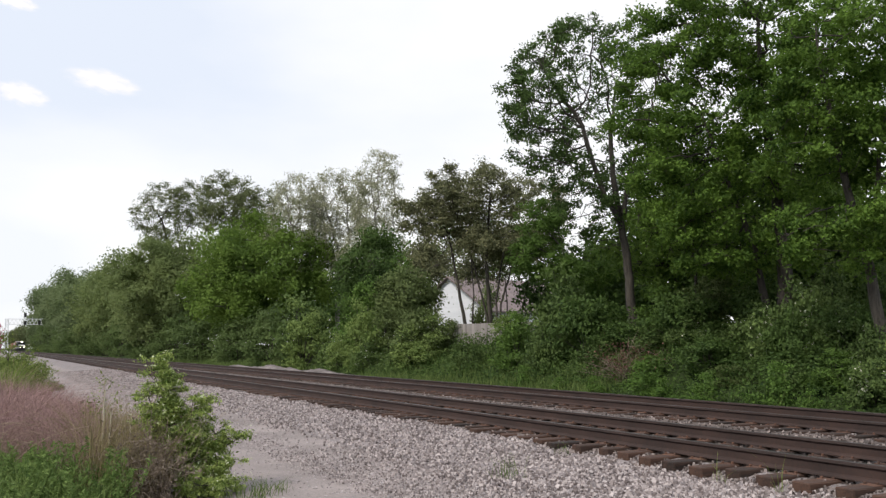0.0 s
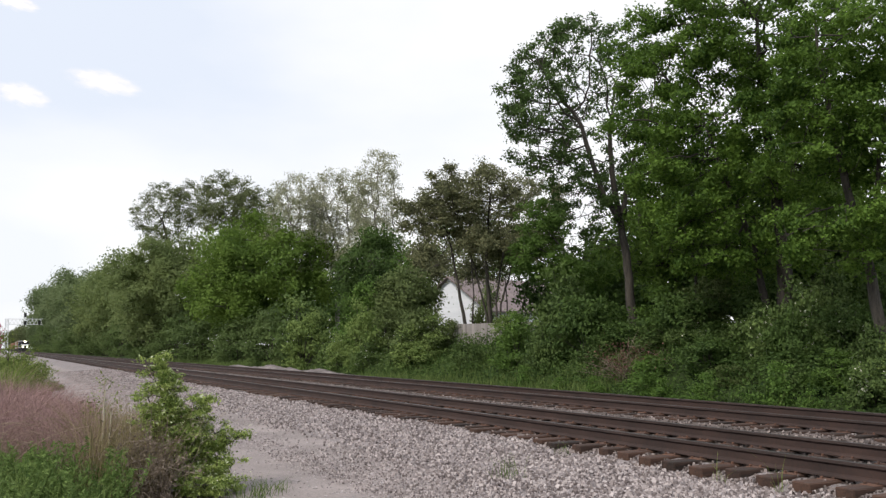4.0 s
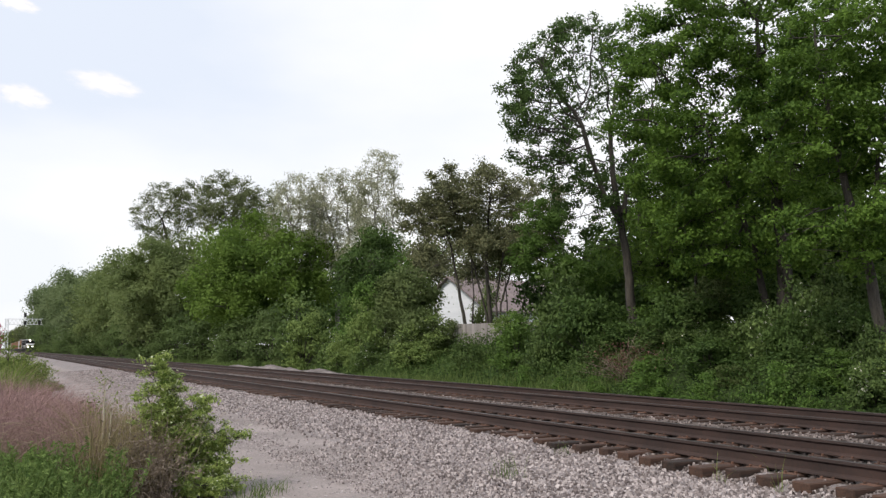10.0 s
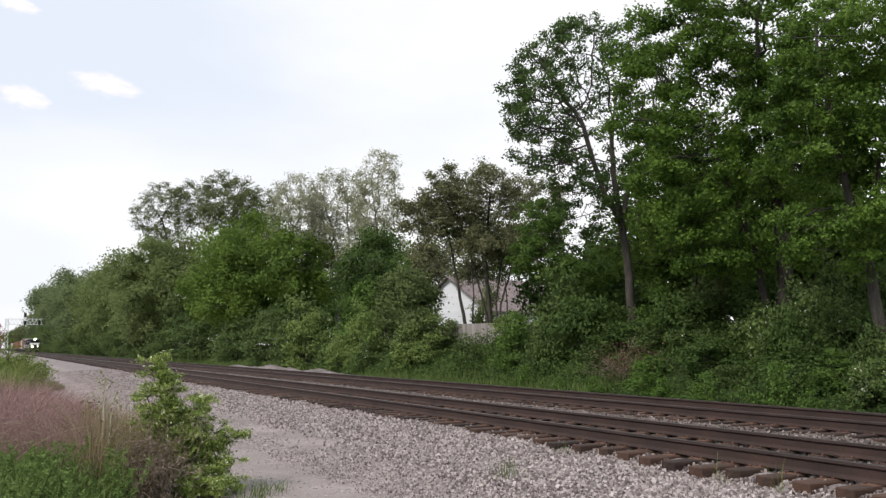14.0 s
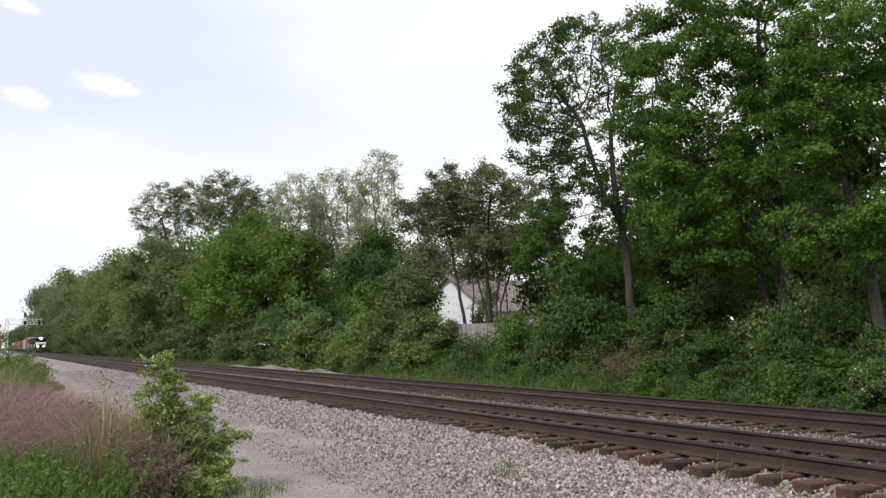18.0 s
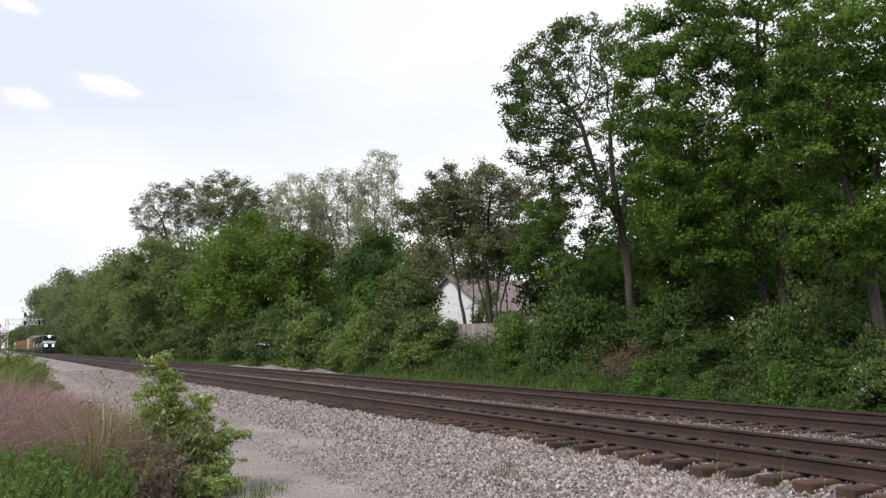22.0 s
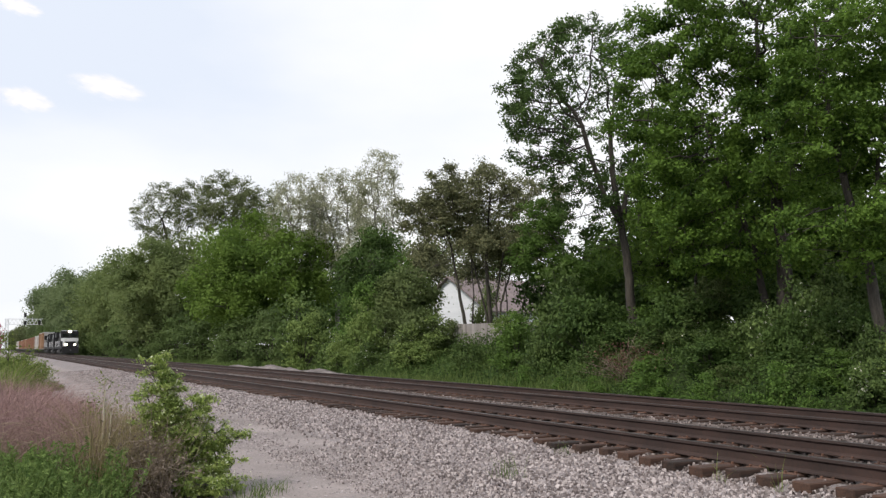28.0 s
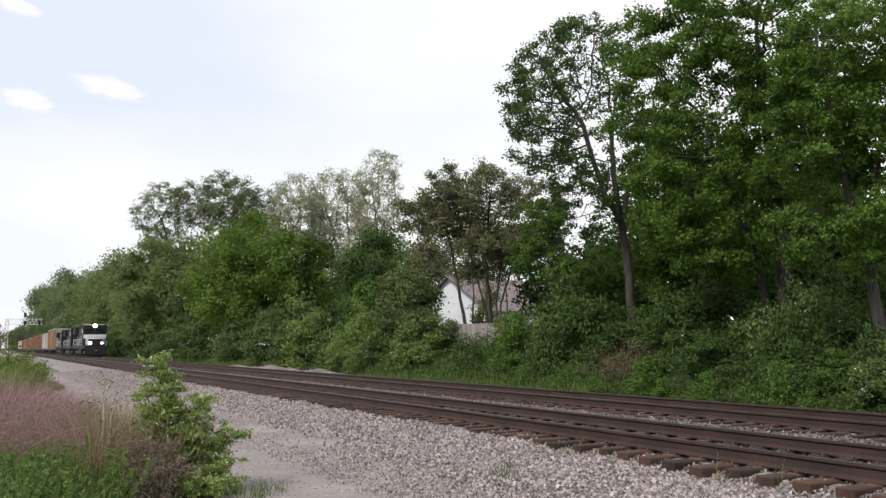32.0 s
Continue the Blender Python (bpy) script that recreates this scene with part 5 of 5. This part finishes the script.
    for _ in range(230):
        e = rng.normal(size=3) * np.array([0.26, 0.42, 0.24]) + np.array([-0.05, 0.0, 0.42])
        e[2] = abs(e[2])
        p = crooked(rng, np.array([rng.normal(0, 0.16), rng.normal(0, 0.22), -0.02]), e, 5, 0.03)
        paths.append((p, np.linspace(0.007, 0.002, 5)))
        for _ in range(5):
            q = p[rng.integers(2, 5)]
            paths.append((crooked(rng, q, q + rng.normal(0, 0.10, 3), 3, 0.01), np.array([0.003, 0.0025, 0.0015])))
            ends.append(paths[-1][0][-1])
    part_mesh("stemwork", mesh_from("stemwork", *tubes(paths, 3), [M["dark_brush"]], True), top)
    ends = np.array(ends)
    ends[:, 2] = np.abs(ends[:, 2])
    part_mesh("dry_foliage", leaf_mesh("dry_foliage", rng, ends[rng.integers(0, len(ends), 2600)] + rng.normal(0, 0.03, (2600, 3)), 0.035, M["dead_stem_leaf"]), top, "withered brown leaves")
    for x, y, h in ((1.20, 11.6, 1.12), (1.27, 11.5, 0.9), (1.55, 11.9, 0.85)):
        stalk = new("dry_stalk", mesh_from("dry_stalk", *tubes([(crooked(rng, np.array([0, 0, 0.0]), np.array([0.03, 0.02, h]), 6, 0.01), np.linspace(0.017, 0.008, 6))], 5), [M["pale_stalk"]], True))
        stalk.location = (x, y, gz(x, y))
        tagged(stalk, "single pale dry weed stalk on the verge", "dry stalk", "dry stalks")


build_verge()


def build_bush():
    rng = np.random.default_rng(43)
    top = empty("bush", Matrix.Translation((2.0, 11.0, 0.0)), "leafy light green privet bush with arching tiers beside the gravel track", "bush")
    cc, out, paths = [], [], []
    # each arching branch carries tiers of leafy side sprays towards its tip
    for tip, wide in (((-0.24, 0.10, 1.60), 0.08), ((-0.32, 0.10, 1.42), 0.15), ((-0.16, 0.05, 1.36), 0.15), ((-0.38, 0.10, 1.16), 0.13), ((-0.22, 0.0, 1.16), 0.14), ((-0.10, 0.06, 1.04), 0.13),
                      ((0.14, 0.0, 1.06), 0.10), ((0.28, 0.05, 1.04), 0.08), ((0.06, -0.05, 0.84), 0.15), ((-0.36, 0.15, 0.86), 0.10), ((0.22, 0.05, 0.84), 0.12), ((-0.02, -0.1, 0.66), 0.14),
                      ((0.20, -0.12, 0.68), 0.15), ((0.42, -0.10, 0.66), 0.14), ((0.66, -0.12, 0.60), 0.10), ((0.54, -0.10, 0.62), 0.10), ((0.14, -0.22, 0.42), 0.15), ((0.36, -0.24, 0.36), 0.15),
                      ((0.52, -0.20, 0.38), 0.12), ((0.10, -0.35, 0.20), 0.13), ((0.32, -0.40, 0.18), 0.15), ((0.52, -0.35, 0.12), 0.12), ((0.2, -0.6, 0.16), 0.14), ((0.42, -0.62, 0.12), 0.12), ((0.02, -0.55, 0.14), 0.1)):
        tip = np.array(tip)
        t = np.linspace(0, 1, 8)[:, None]
        root = np.array([0.02, -0.02, -0.05])
        pts = root + (tip - root) * np.concatenate([t ** 1.2, t ** 1.2, t ** 0.7], 1) + rng.normal(0, 0.012, (8, 3))
        paths.append((pts, np.linspace(0.015, 0.003, 8)))
        for k in range(3, 8):
            for _ in range(7):
                d = rng.normal(size=3) * np.array([1, 1, 0.45])
                e = pts[k] + d / np.linalg.norm(d) * wide * rng.uniform(0.5, 1.3) * (0.6 + 0.10 * k)
                paths.append((np.array([pts[k], (pts[k] + e) / 2 + [0, 0, 0.015], e]), np.array([0.004, 0.003, 0.0015])))
                cc.append(e)
                out.append(d)
    cc, out = np.array(cc), np.array(out)
    cc[:, 2] = np.abs(cc[:, 2])
    v, f = tubes(paths, 4)
    part_mesh("stemwork", mesh_from("stemwork", v, f, [M["bark"]], True), top)["kind"] = "stuff"
    n = 40000
    lot = rng.integers(0, len(cc), n)
    pos = cc[lot] + rng.normal(0, 0.036, (n, 3)) * np.array([1, 1, 0.5])
    pos[:, 2] = np.abs(pos[:, 2])
    part_mesh("foliage", leaf_mesh("foliage", rng, pos, 0.040, M["leaf_bush"], up=0.7, slim=0.42, face=outward(out[lot], 0.9)), top)
    # pale flecks on the spray tips, whitened to stand for privet blossom
    m = 1300
    lot = rng.integers(0, len(cc), m)
    tips = cc[lot] + rng.normal(0, 0.025, (m, 3)) + np.array([0, 0, 0.03]) + outward(out[lot], 0.03)
    tips[:, 2] = np.abs(tips[:, 2])
    part_mesh("young_growth", leaf_mesh("young_growth", rng, tips, 0.045, M["blossom_fleck"], up=0.9, slim=0.5), top, "pale cream flecks of blossom at the branch tips")
    return top


bush = build_bush()


def build_small_plants():
    rng = np.random.default_rng(47)
    for x, y, n, h, mat, label in ((5.75, 9.75, 46, 0.22, "grass", "small green grass tuft in the ballast"), (7.35, 7.75, 6, 0.24, "weed", "thin pale green grass tuft beside the ties"),
                                   (7.4, 6.95, 7, 0.32, "weed", "thin pale green grass tuft beside the ties"), (7.2, 10.7, 16, 0.16, "grass", "small green grass tuft in the ballast"),
                                   (3.0, 10.5, 50, 0.13, "grass", "small green grass tuft on the gravel edge"), (2.7, 10.15, 90, 0.17, "grass", "small green grass tuft on the gravel edge")):
        roots = np.stack([rng.normal(0, 0.05 + n * 0.0012, n), rng.normal(0, 0.05 + n * 0.0012, n), np.zeros(n)], 1)
        ob = new("grass_tuft", blade_mesh("grass_tuft", rng, roots, h, 0.007, M[mat], lean=0.9, vary=0.6))
        ob.location = (x, y, float(ballast_z(x, y)) if x > 5.3 else 0.01)
        tagged(ob, label, "grass tuft", "grass tufts", "stuff")
    # a dead twiggy shrub among the weeds of the bank
    x, y = 18.9, 24.2
    top = empty("dead_shrub", Matrix.Translation((x, y, gz(x, y))), "dead reddish brown twiggy shrub on the bank", "shrub")
    paths = []
    for _ in range(70):
        d = rng.normal(size=3) * np.array([0.8, 0.8, 0.35]) + np.array([0, 0, 0.75])
        e = d * rng.uniform(0.5, 1.05)
        p = crooked(rng, rng.normal(0, 0.15, 3) * np.array([1, 1, 0]), e, 5, 0.04)
        paths.append((p, np.linspace(0.016, 0.004, 5)))
        for _ in range(4):
            paths.append((crooked(rng, p[3], p[3] + rng.normal(0, 0.22, 3), 3, 0.02), np.array([0.006, 0.004, 0.002])))
    v, f = tubes(paths, 4)
    part_mesh("stemwork", mesh_from("stemwork", v, f, [M["dark_brush"]], True), top)
    q = rng.normal(0, 0.5, (900, 3)) * np.array([1.1, 1.1, 0.6]) + np.array([0, 0, 0.6])
    part_mesh("dry_foliage", leaf_mesh("dry_foliage", rng, q[q[:, 2] > 0], 0.07, M["dead_leaf"]), top, "withered reddish brown leaves")


build_small_plants()


def build_weed_bushes():
    first = shrub_base(106, 1.3, 1.8, M["weed"], M["bark"], "tall yellow green weed clump on the verge", 3600, 0.09, clumps=40, name="weed_clump", group="weed clumps")
    first.matrix_world = Matrix.Translation((0.7, 38.0, gz(0.7, 38))) @ Matrix.Diagonal((1.1, 1.1, 1.35, 1))
    for x, y, sc in ((-0.5, 36.0, 1.2), (0.2, 45.0, 1.25), (1.5, 46.0, 1.1), (-1.5, 33.0, 0.9), (0.1, 29.0, 0.6), (1.6, 36.0, 0.45), (2.2, 39.0, 0.4)):
        ob = copy_thing(first, Matrix.Translation((x, y, gz(x, y))) @ Matrix.Rotation(x * 3, 4, "Z"))
        ob.scale = (sc, sc, sc)

    # a thin sapling standing out of the dry brush
    rng = np.random.default_rng(48)
    top = empty("sapling", Matrix.Translation((1.5, 14.2, gz(1.5, 14.2))), "thin pale sapling with few leaves among dry brush", "sapling")
    stems = [(crooked(rng, np.array([dx, 0, -0.03]), np.array([dx * 3, 0.05, h]), 7, 0.012), np.linspace(0.013, 0.004, 7)) for dx, h in ((0.0, 1.15), (0.06, 0.9), (-0.05, 0.8))]
    part_mesh("stem", mesh_from("stem", *tubes(stems, 5), [M["straw"]], True), top)
    tips = np.concatenate([p[4:] for p, _ in stems])
    q = tips[rng.integers(0, len(tips), 260)] + rng.normal(0, 0.09, (260, 3))
    part_mesh("foliage", leaf_mesh("foliage", rng, q, 0.06, M["weed"], up=0.8, slim=0.45), top)


build_weed_bushes()


# ---- house and fence behind the bank ----
def build_house():
    top = empty("house", pose(35.3, 63.0, gz(35.3, 63) - 0.05, 0, 0, 20), "single-storey white house with a brown shingle roof", "house")
    L, W, Hh, R = 14.0, 8.0, 3.6, 2.7
    wall = [((0, 0, 0), (0, W, 0), (0, W, Hh), (0, W / 2, Hh + R), (0, 0, Hh)), ((L, 0, 0), (L, W, 0), (L, W, Hh), (L, W / 2, Hh + R), (L, 0, Hh)),
            ((0, 0, 0), (0, 0, Hh), (L, 0, Hh), (L, 0, 0)), ((0, W, 0), (L, W, 0), (L, W, Hh), (0, W, Hh))]
    for k, ring in enumerate(wall):
        bm = bmesh.new()
        inner = Vector(((0.15, 0, 0), (-0.15, 0, 0), (0, 0.15, 0), (0, -0.15, 0))[k])
        a = [bm.verts.new(c) for c in ring]
        b = [bm.verts.new(Vector(c) + inner) for c in ring]
        bm.faces.new(a)
        bm.faces.new(b[::-1])
        for i in range(len(a)):
            bm.faces.new((a[i], b[i], b[(i + 1) % len(a)], a[(i + 1) % len(a)]))
        bmesh.ops.recalc_face_normals(bm, faces=bm.faces)
        part("wall", bm, M["siding"], top, "white siding wall")
    for side in (0, 1):
        bm = bmesh.new()
        e = 0.5
        drop = R / (W / 2) * e
        y0 = -e if side == 0 else W + e
        low, high = (y0, Hh - drop), (W / 2, Hh + R)
        pts = [(-0.4, low[0], low[1]), (L + 0.4, low[0], low[1]), (L + 0.4, high[0], high[1]), (-0.4, high[0], high[1])]
        a = [bm.verts.new((x, y, z + 0.02)) for x, y, z in pts]
        b = [bm.verts.new((x, y, z + 0.16)) for x, y, z in pts]
        bm.faces.new(b)
        bm.faces.new(a[::-1])
        for i in range(4):
            bm.faces.new((a[i], a[(i + 1) % 4], b[(i + 1) % 4], b[i]))
        part("roof", bm, M["shingle"], top, "brown grey shingle roof slope")
    return top


build_house()


def build_fence():
    top = empty("fence", pose(21.82, 42.93, 1.02, 0, 0, -64.9), "weathered grey board privacy fence", "fence")
    me = chamfered("board", 0.145, 0.022, 1.75, M["fence"], 0.004)
    rng = random.Random(2)
    for i in range(44):
        b = part_mesh("board", me, top)
        b.location = (i * 0.15, 0, 1.75 + rng.uniform(-0.02, 0.01))
    for z in (0.4, 1.4):
        part("fence_rail", blocks((3.3, 0.04, z, 6.7, 0.045, 0.09)), M["fence"], top)
    return top


build_fence()


# ---- signal bridge ----
def build_signal():
    top = empty("signal_bridge", Matrix.Translation((3.6, 312, 0)), "silver cantilever signal bridge over both tracks", "signal bridge")
    for dx in (-0.5, 0.5):
        for dy in (-0.5, 0.5):
            bm = bmesh.new()
            rod(bm, (dx, dy, -0.2), (dx * 0.8, dy * 0.8, 11.0), 0.09)
            part("post", bm, M["silver"], top)
    for i in range(7):
        bm = bmesh.new()
        rod(bm, (-0.48, -0.48, i * 1.5 + 0.2), (0.48, -0.48, i * 1.5 + 1.8), 0.05)
        rod(bm, (0.48, -0.48, i * 1.5 + 0.2), (-0.48, -0.48, i * 1.5 + 1.8), 0.05)
        part("brace", bm, M["silver"], top)
    for z in (9.2, 10.9):
        for dy in (-0.45, 0.45):
            bm = bmesh.new()
            rod(bm, (-0.6, dy, z), (10.2, dy, z), 0.08)
            part("chord", bm, M["silver"], top)
    for i in range(9):
        bm = bmesh.new()
        x = i * 1.15 - 0.3
        rod(bm, (x, -0.45, 9.2), (x + 0.57, -0.45, 10.9), 0.05)
        rod(bm, (x + 0.57, -0.45, 10.9), (x + 1.15, -0.45, 9.2), 0.05)
        part("lattice", bm, M["silver"], top)
    for x, z in ((5.1, 12.1), (5.1, 9.6), (9.2, 9.8)):
        bm = bmesh.new()
        box(bm, x, -0.75, z, 0.75, 0.16, 1.35, bevel=0.07)
        head = part("signal_head", bm, M["black_paint"], top, "black signal target board")
        for k in range(3):
            bm = bmesh.new()
            rod(bm, (x, -0.83, z + 0.4 - 0.4 * k), (x, -1.2, z + 0.4 - 0.4 * k), 0.14, 10)
            part("hood", bm, M["black_paint"], head)


build_signal()


# ---- the train: every vehicle is a thing with its front at y = 0, its length towards +y, z = 0 on the rail ----
def truck(top, y, axles, spacing):
    bm = bmesh.new()
    n = spacing * (axles - 1)
    for sx in (-1.0, 1.0):
        box(bm, sx * 1.02, y, 0.62, 0.16, n + 1.3, 0.42, bevel=0.06)
        for i in range(axles):
            box(bm, sx * 1.06, y - n / 2 + i * spacing, 0.52, 0.22, 0.36, 0.42, bevel=0.04)
    box(bm, 0, y, 0.62, 2.0, 0.5, 0.3)
    t = part("truck", bm, M["grey_paint"], top, "dark grey wheel truck")
    for i in range(axles):
        bm = bmesh.new()
        yy = y - n / 2 + i * spacing
        rod(bm, (-0.80, yy, 0.50), (-0.67, yy, 0.50), 0.5, 20)
        rod(bm, (0.67, yy, 0.50), (0.80, yy, 0.50), 0.5, 20)
        rod(bm, (-0.8, yy, 0.50), (0.8, yy, 0.50), 0.08, 8)
        part("wheelset", bm, M["grey_paint"], t)


def locomotive(lead, label):
    top = empty("locomotive", Matrix(), label, "locomotive", "train")
    part("frame", blocks((0, 11.0, 1.35, 3.0, 21.4, 0.42), bevel=0.05), M["black_paint"], top)
    part("pilot", blocks((0, 0.22, 0.75, 2.9, 0.25, 0.95), (0, 0.08, 0.4, 2.6, 0.3, 0.3), bevel=0.05), M["black_paint"], top, "black front pilot plate")
    part("fuel_tank", blocks((0, 11.0, 0.75, 2.5, 5.2, 0.85), bevel=0.15), M["black_paint"], top)
    truck(top, 4.2, 3, 2.0)
    truck(top, 17.8, 3, 2.0)
    # nose and cab
    part("nose", blocks((0, 1.75, 2.30, 2.4, 1.6, 1.5), bevel=0.18), M["white_paint"] if lead else M["black_paint"], top, "white nose" if lead else "")
    part("nose_panel", blocks((0, 0.93, 2.0, 1.9, 0.06, 0.98), bevel=0.02), M["black_paint"], top)
    part("cab", blocks((0, 3.7, 3.02, 3.1, 2.6, 2.95), bevel=0.12), M["black_paint"], top)
    part("cab_roof", blocks((0, 3.7, 4.52, 2.7, 2.7, 0.16), bevel=0.06), M["car_roof"] if lead else M["black_paint"], top, "pale cab roof" if lead else "")
    part("cab_band", blocks((0, 2.40, 2.85, 3.04, 0.05, 0.55), bevel=0.02), M["white_paint"] if lead else M["black_paint"], top)
    for sx in (-0.72, 0.72):
        part("windshield", blocks((sx, 2.37, 3.62, 1.05, 0.05, 0.55), bevel=0.02), M["window"], top)
        part("number_board", blocks((sx, 2.36, 4.12, 0.6, 0.08, 0.22), bevel=0.02), M["black_paint"], top)
    for sx in (-1.56, 1.56):
        part("side_window", blocks((sx, 3.6, 3.6, 0.04, 1.3, 0.6), bevel=0.01), M["window"], top)
    # hood behind the cab
    part("hood", blocks((0, 13.2, 2.95, 1.9, 16.2, 2.75), bevel=0.12), M["black_paint"], top)
    part("radiator", blocks((0, 19.3, 3.85, 3.0, 3.6, 1.05), bevel=0.1), M["black_paint"], top, "flared radiator cowl")
    part("hood_stripe", blocks((-0.965, 10.5, 2.7, 0.02, 5.0, 0.55), bevel=0.005), M["white_paint"], top, "white lettering block")
    for i in range(6):
        part("hood_door", blocks((-0.97, 7.0 + i * 1.5 + 0.6, 2.3, 0.03, 1.3, 1.2), bevel=0.01), M["grey_paint"] if i % 3 == 2 else M["black_paint"], top)
    part("exhaust", blocks((0, 10.0, 4.42, 0.7, 1.2, 0.25), bevel=0.05), M["grey_paint"], top)
    for x in (-1.42, 1.42):
        bm = bmesh.new()
        rod(bm, (x, 5.2, 2.55), (x, 21.2, 2.55), 0.025, 6)
        for k in range(11):
            rod(bm, (x, 5.2 + 1.6 * k, 1.5), (x, 5.2 + 1.6 * k, 2.55), 0.02, 6)
        part("handrail", bm, M["silver"], top)
    bm = bmesh.new()
    for sx in (-1.3, 1.3):
        rod(bm, (sx, 0.3, 1.5), (sx, 0.3, 2.5), 0.025, 6)
    rod(bm, (-1.3, 0.3, 2.5), (1.3, 0.3, 2.5), 0.025, 6)
    part("front_handrail", bm, M["silver"], top)
    bm = bmesh.new()
    rod(bm, (0, -0.55, 0.88), (0, 0.2, 0.88), 0.12, 8)
    box(bm, 0, -0.5, 0.88, 0.25, 0.3, 0.32, bevel=0.04)
    part("coupler", bm, M["grey_paint"], top)
    for sx, z, r in ((0.0, 4.36, 0.24), (-0.78, 1.92, 0.22), (0.78, 1.92, 0.13)):
        y = 2.28 if z > 4 else 0.30
        bm = bmesh.new()
        rod(bm, (sx, y, z), (sx, y + 0.22, z), r + 0.06, 14)
        case = part("headlight" if z > 4 else "ditch_light", bm, M["black_paint"], top, "burning white headlight" if lead else "")
        bm = bmesh.new()
        rod(bm, (sx, y - 0.03, z), (sx, y + 0.05, z), r, 14)
        part("lens", bm, M["lamp"] if lead else M["window"], case)
    return top


def boxcar(paint, roof, label, length=18.0, height=4.7, doors=True, ends=None):
    top = empty("freight_car", Matrix(), label, "freight car", "train")
    part("body", blocks((0, length / 2, (height + 1.1) / 2, 2.9, length - 0.6, height - 1.1), bevel=0.04), paint, top)
    part("roof", blocks((0, length / 2, height + 0.02, 3.05, length - 0.5, 0.16), bevel=0.05), roof, top, "pale metal roof")
    part("sill", blocks((0, length / 2, 1.0, 2.5, length - 0.8, 0.35), bevel=0.03), M["grey_paint"], top)
    if ends:
        for y in (0.29, length - 0.29):
            part("end_panel", blocks((0, y, (height + 1.2) / 2, 2.84, 0.05, height - 1.3), bevel=0.01), ends, top, "pale grey steel end panel")
    n = 13
    me = chamfered("rib", 0.10, 0.09, height - 1.3, paint, 0.015)
    for i in range(n):
        y = 0.5 + (length - 1.0) * i / (n - 1)
        if doors and abs(y - length / 2) < 1.7:
            continue
        for sx in (-1.48, 1.48):
            r = part_mesh("rib", me, top)
            r.location = (sx, y, height - 0.05)
    if doors:
        for sx in (-1.50, 1.50):
            part("door", blocks((sx, length / 2, (height + 1.0) / 2, 0.10, 3.1, height - 1.35), bevel=0.02), paint, top)
    for k in range(7):
        part("rung", blocks((-1.3, 0.26, 1.3 + k * 0.45, 0.5, 0.04, 0.04)), M["grey_paint"], top)
    truck(top, 2.4, 2, 1.75)
    truck(top, length - 2.4, 2, 1.75)
    bm = bmesh.new()
    rod(bm, (0, -0.45, 0.88), (0, 0.5, 0.88), 0.11, 8)
    part("coupler", bm, M["grey_paint"], top)
    return top


lead_engine = locomotive(True, "black diesel locomotive with white nose and burning headlights")
second_engine = locomotive(False, "black diesel locomotive coupled behind the leading one")
high_car = boxcar(M["car_tan"], M["car_roof"], "tall rust yellow boxcar with pale ends and roof", 28.0, 5.2, ends=M["car_grey"])
grey_car = boxcar(M["car_grey"], M["car_roof"], "pale grey boxcar with a pale roof", 26.6, 4.75)
tan_car = boxcar(M["car_tan"], M["car_roof"], "faded yellow boxcar with a pale metal roof", 18.0, 4.75)
rust_car = boxcar(M["car_orange"], M["car_orange"], "rust orange steel boxcar with ribbed sides", 18.0, 4.75)
consist = [(lead_engine, 22.4), (second_engine, 22.4), (copy_thing(second_engine, Matrix()), 22.4), (high_car, 28.9), (grey_car, 27.5), (rust_car, 18.9)]
for src, length in ((rust_car, 18.9), (rust_car, 18.9), (rust_car, 18.9), (tan_car, 18.9), (rust_car, 18.9), (rust_car, 18.9), (tan_car, 18.9), (rust_car, 18.9), (rust_car, 18.9), (grey_car, 27.5), (grey_car, 27.5)):
    consist.append((tan_car if src is tan_car and all(c is not tan_car for c, _ in consist) else copy_thing(src, Matrix()), length))


# ---- what moves ----
def motions():
    for k, puff in enumerate(clouds):
        (x, y, z), size = CLOUDS[k]
        turn = look((x, y, z), EYE) @ Matrix.Rotation(math.pi, 4, "Y") @ Matrix.Rotation(CLOUD_TILT, 4, "Z")
        walk(puff, [(t, Matrix.Translation((8.5 * d, -4.2 * d, -12 * d)) @ turn) for t, d in ((0.0, -1.0), (16.0, 0.0), (32.0, 0.8))])
    # the wind stirs the crowns and the bush
    for i, (plant, sway) in enumerate(((trees["E"], 0.22), (trees["F"], 0.16), (trees["F2"], 0.15), (trees["G"], 0.18), (trees["D"], 0.12), (trees["A"], 0.10), (trees["C2"], 0.12), (bush, 0.5))):
        spot = plant.matrix_world.translation.copy()
        walk(plant, [(t * 0.8, pose(*spot, sway * math.sin(t * 1.15 + i), sway * math.sin(t * 0.83 + 2.1 * i), 0)) for t in range(41)])
    times = [(0.0, 498.5), (4.0, 451.5), (9.0, 397.5), (13.0, 354.5), (17.0, 310.5), (22.0, 254.0), (25.0, 219.0), (28.0, 184.0), (30.0, 160.3), (32.0, 137.0)]
    offset = 0.0
    for car, length in consist:
        walk(car, [(t, pose(FAR_TRACK, y - 2.3 + offset, RAIL_Z)) for t, y in times])
        offset += length


motions()
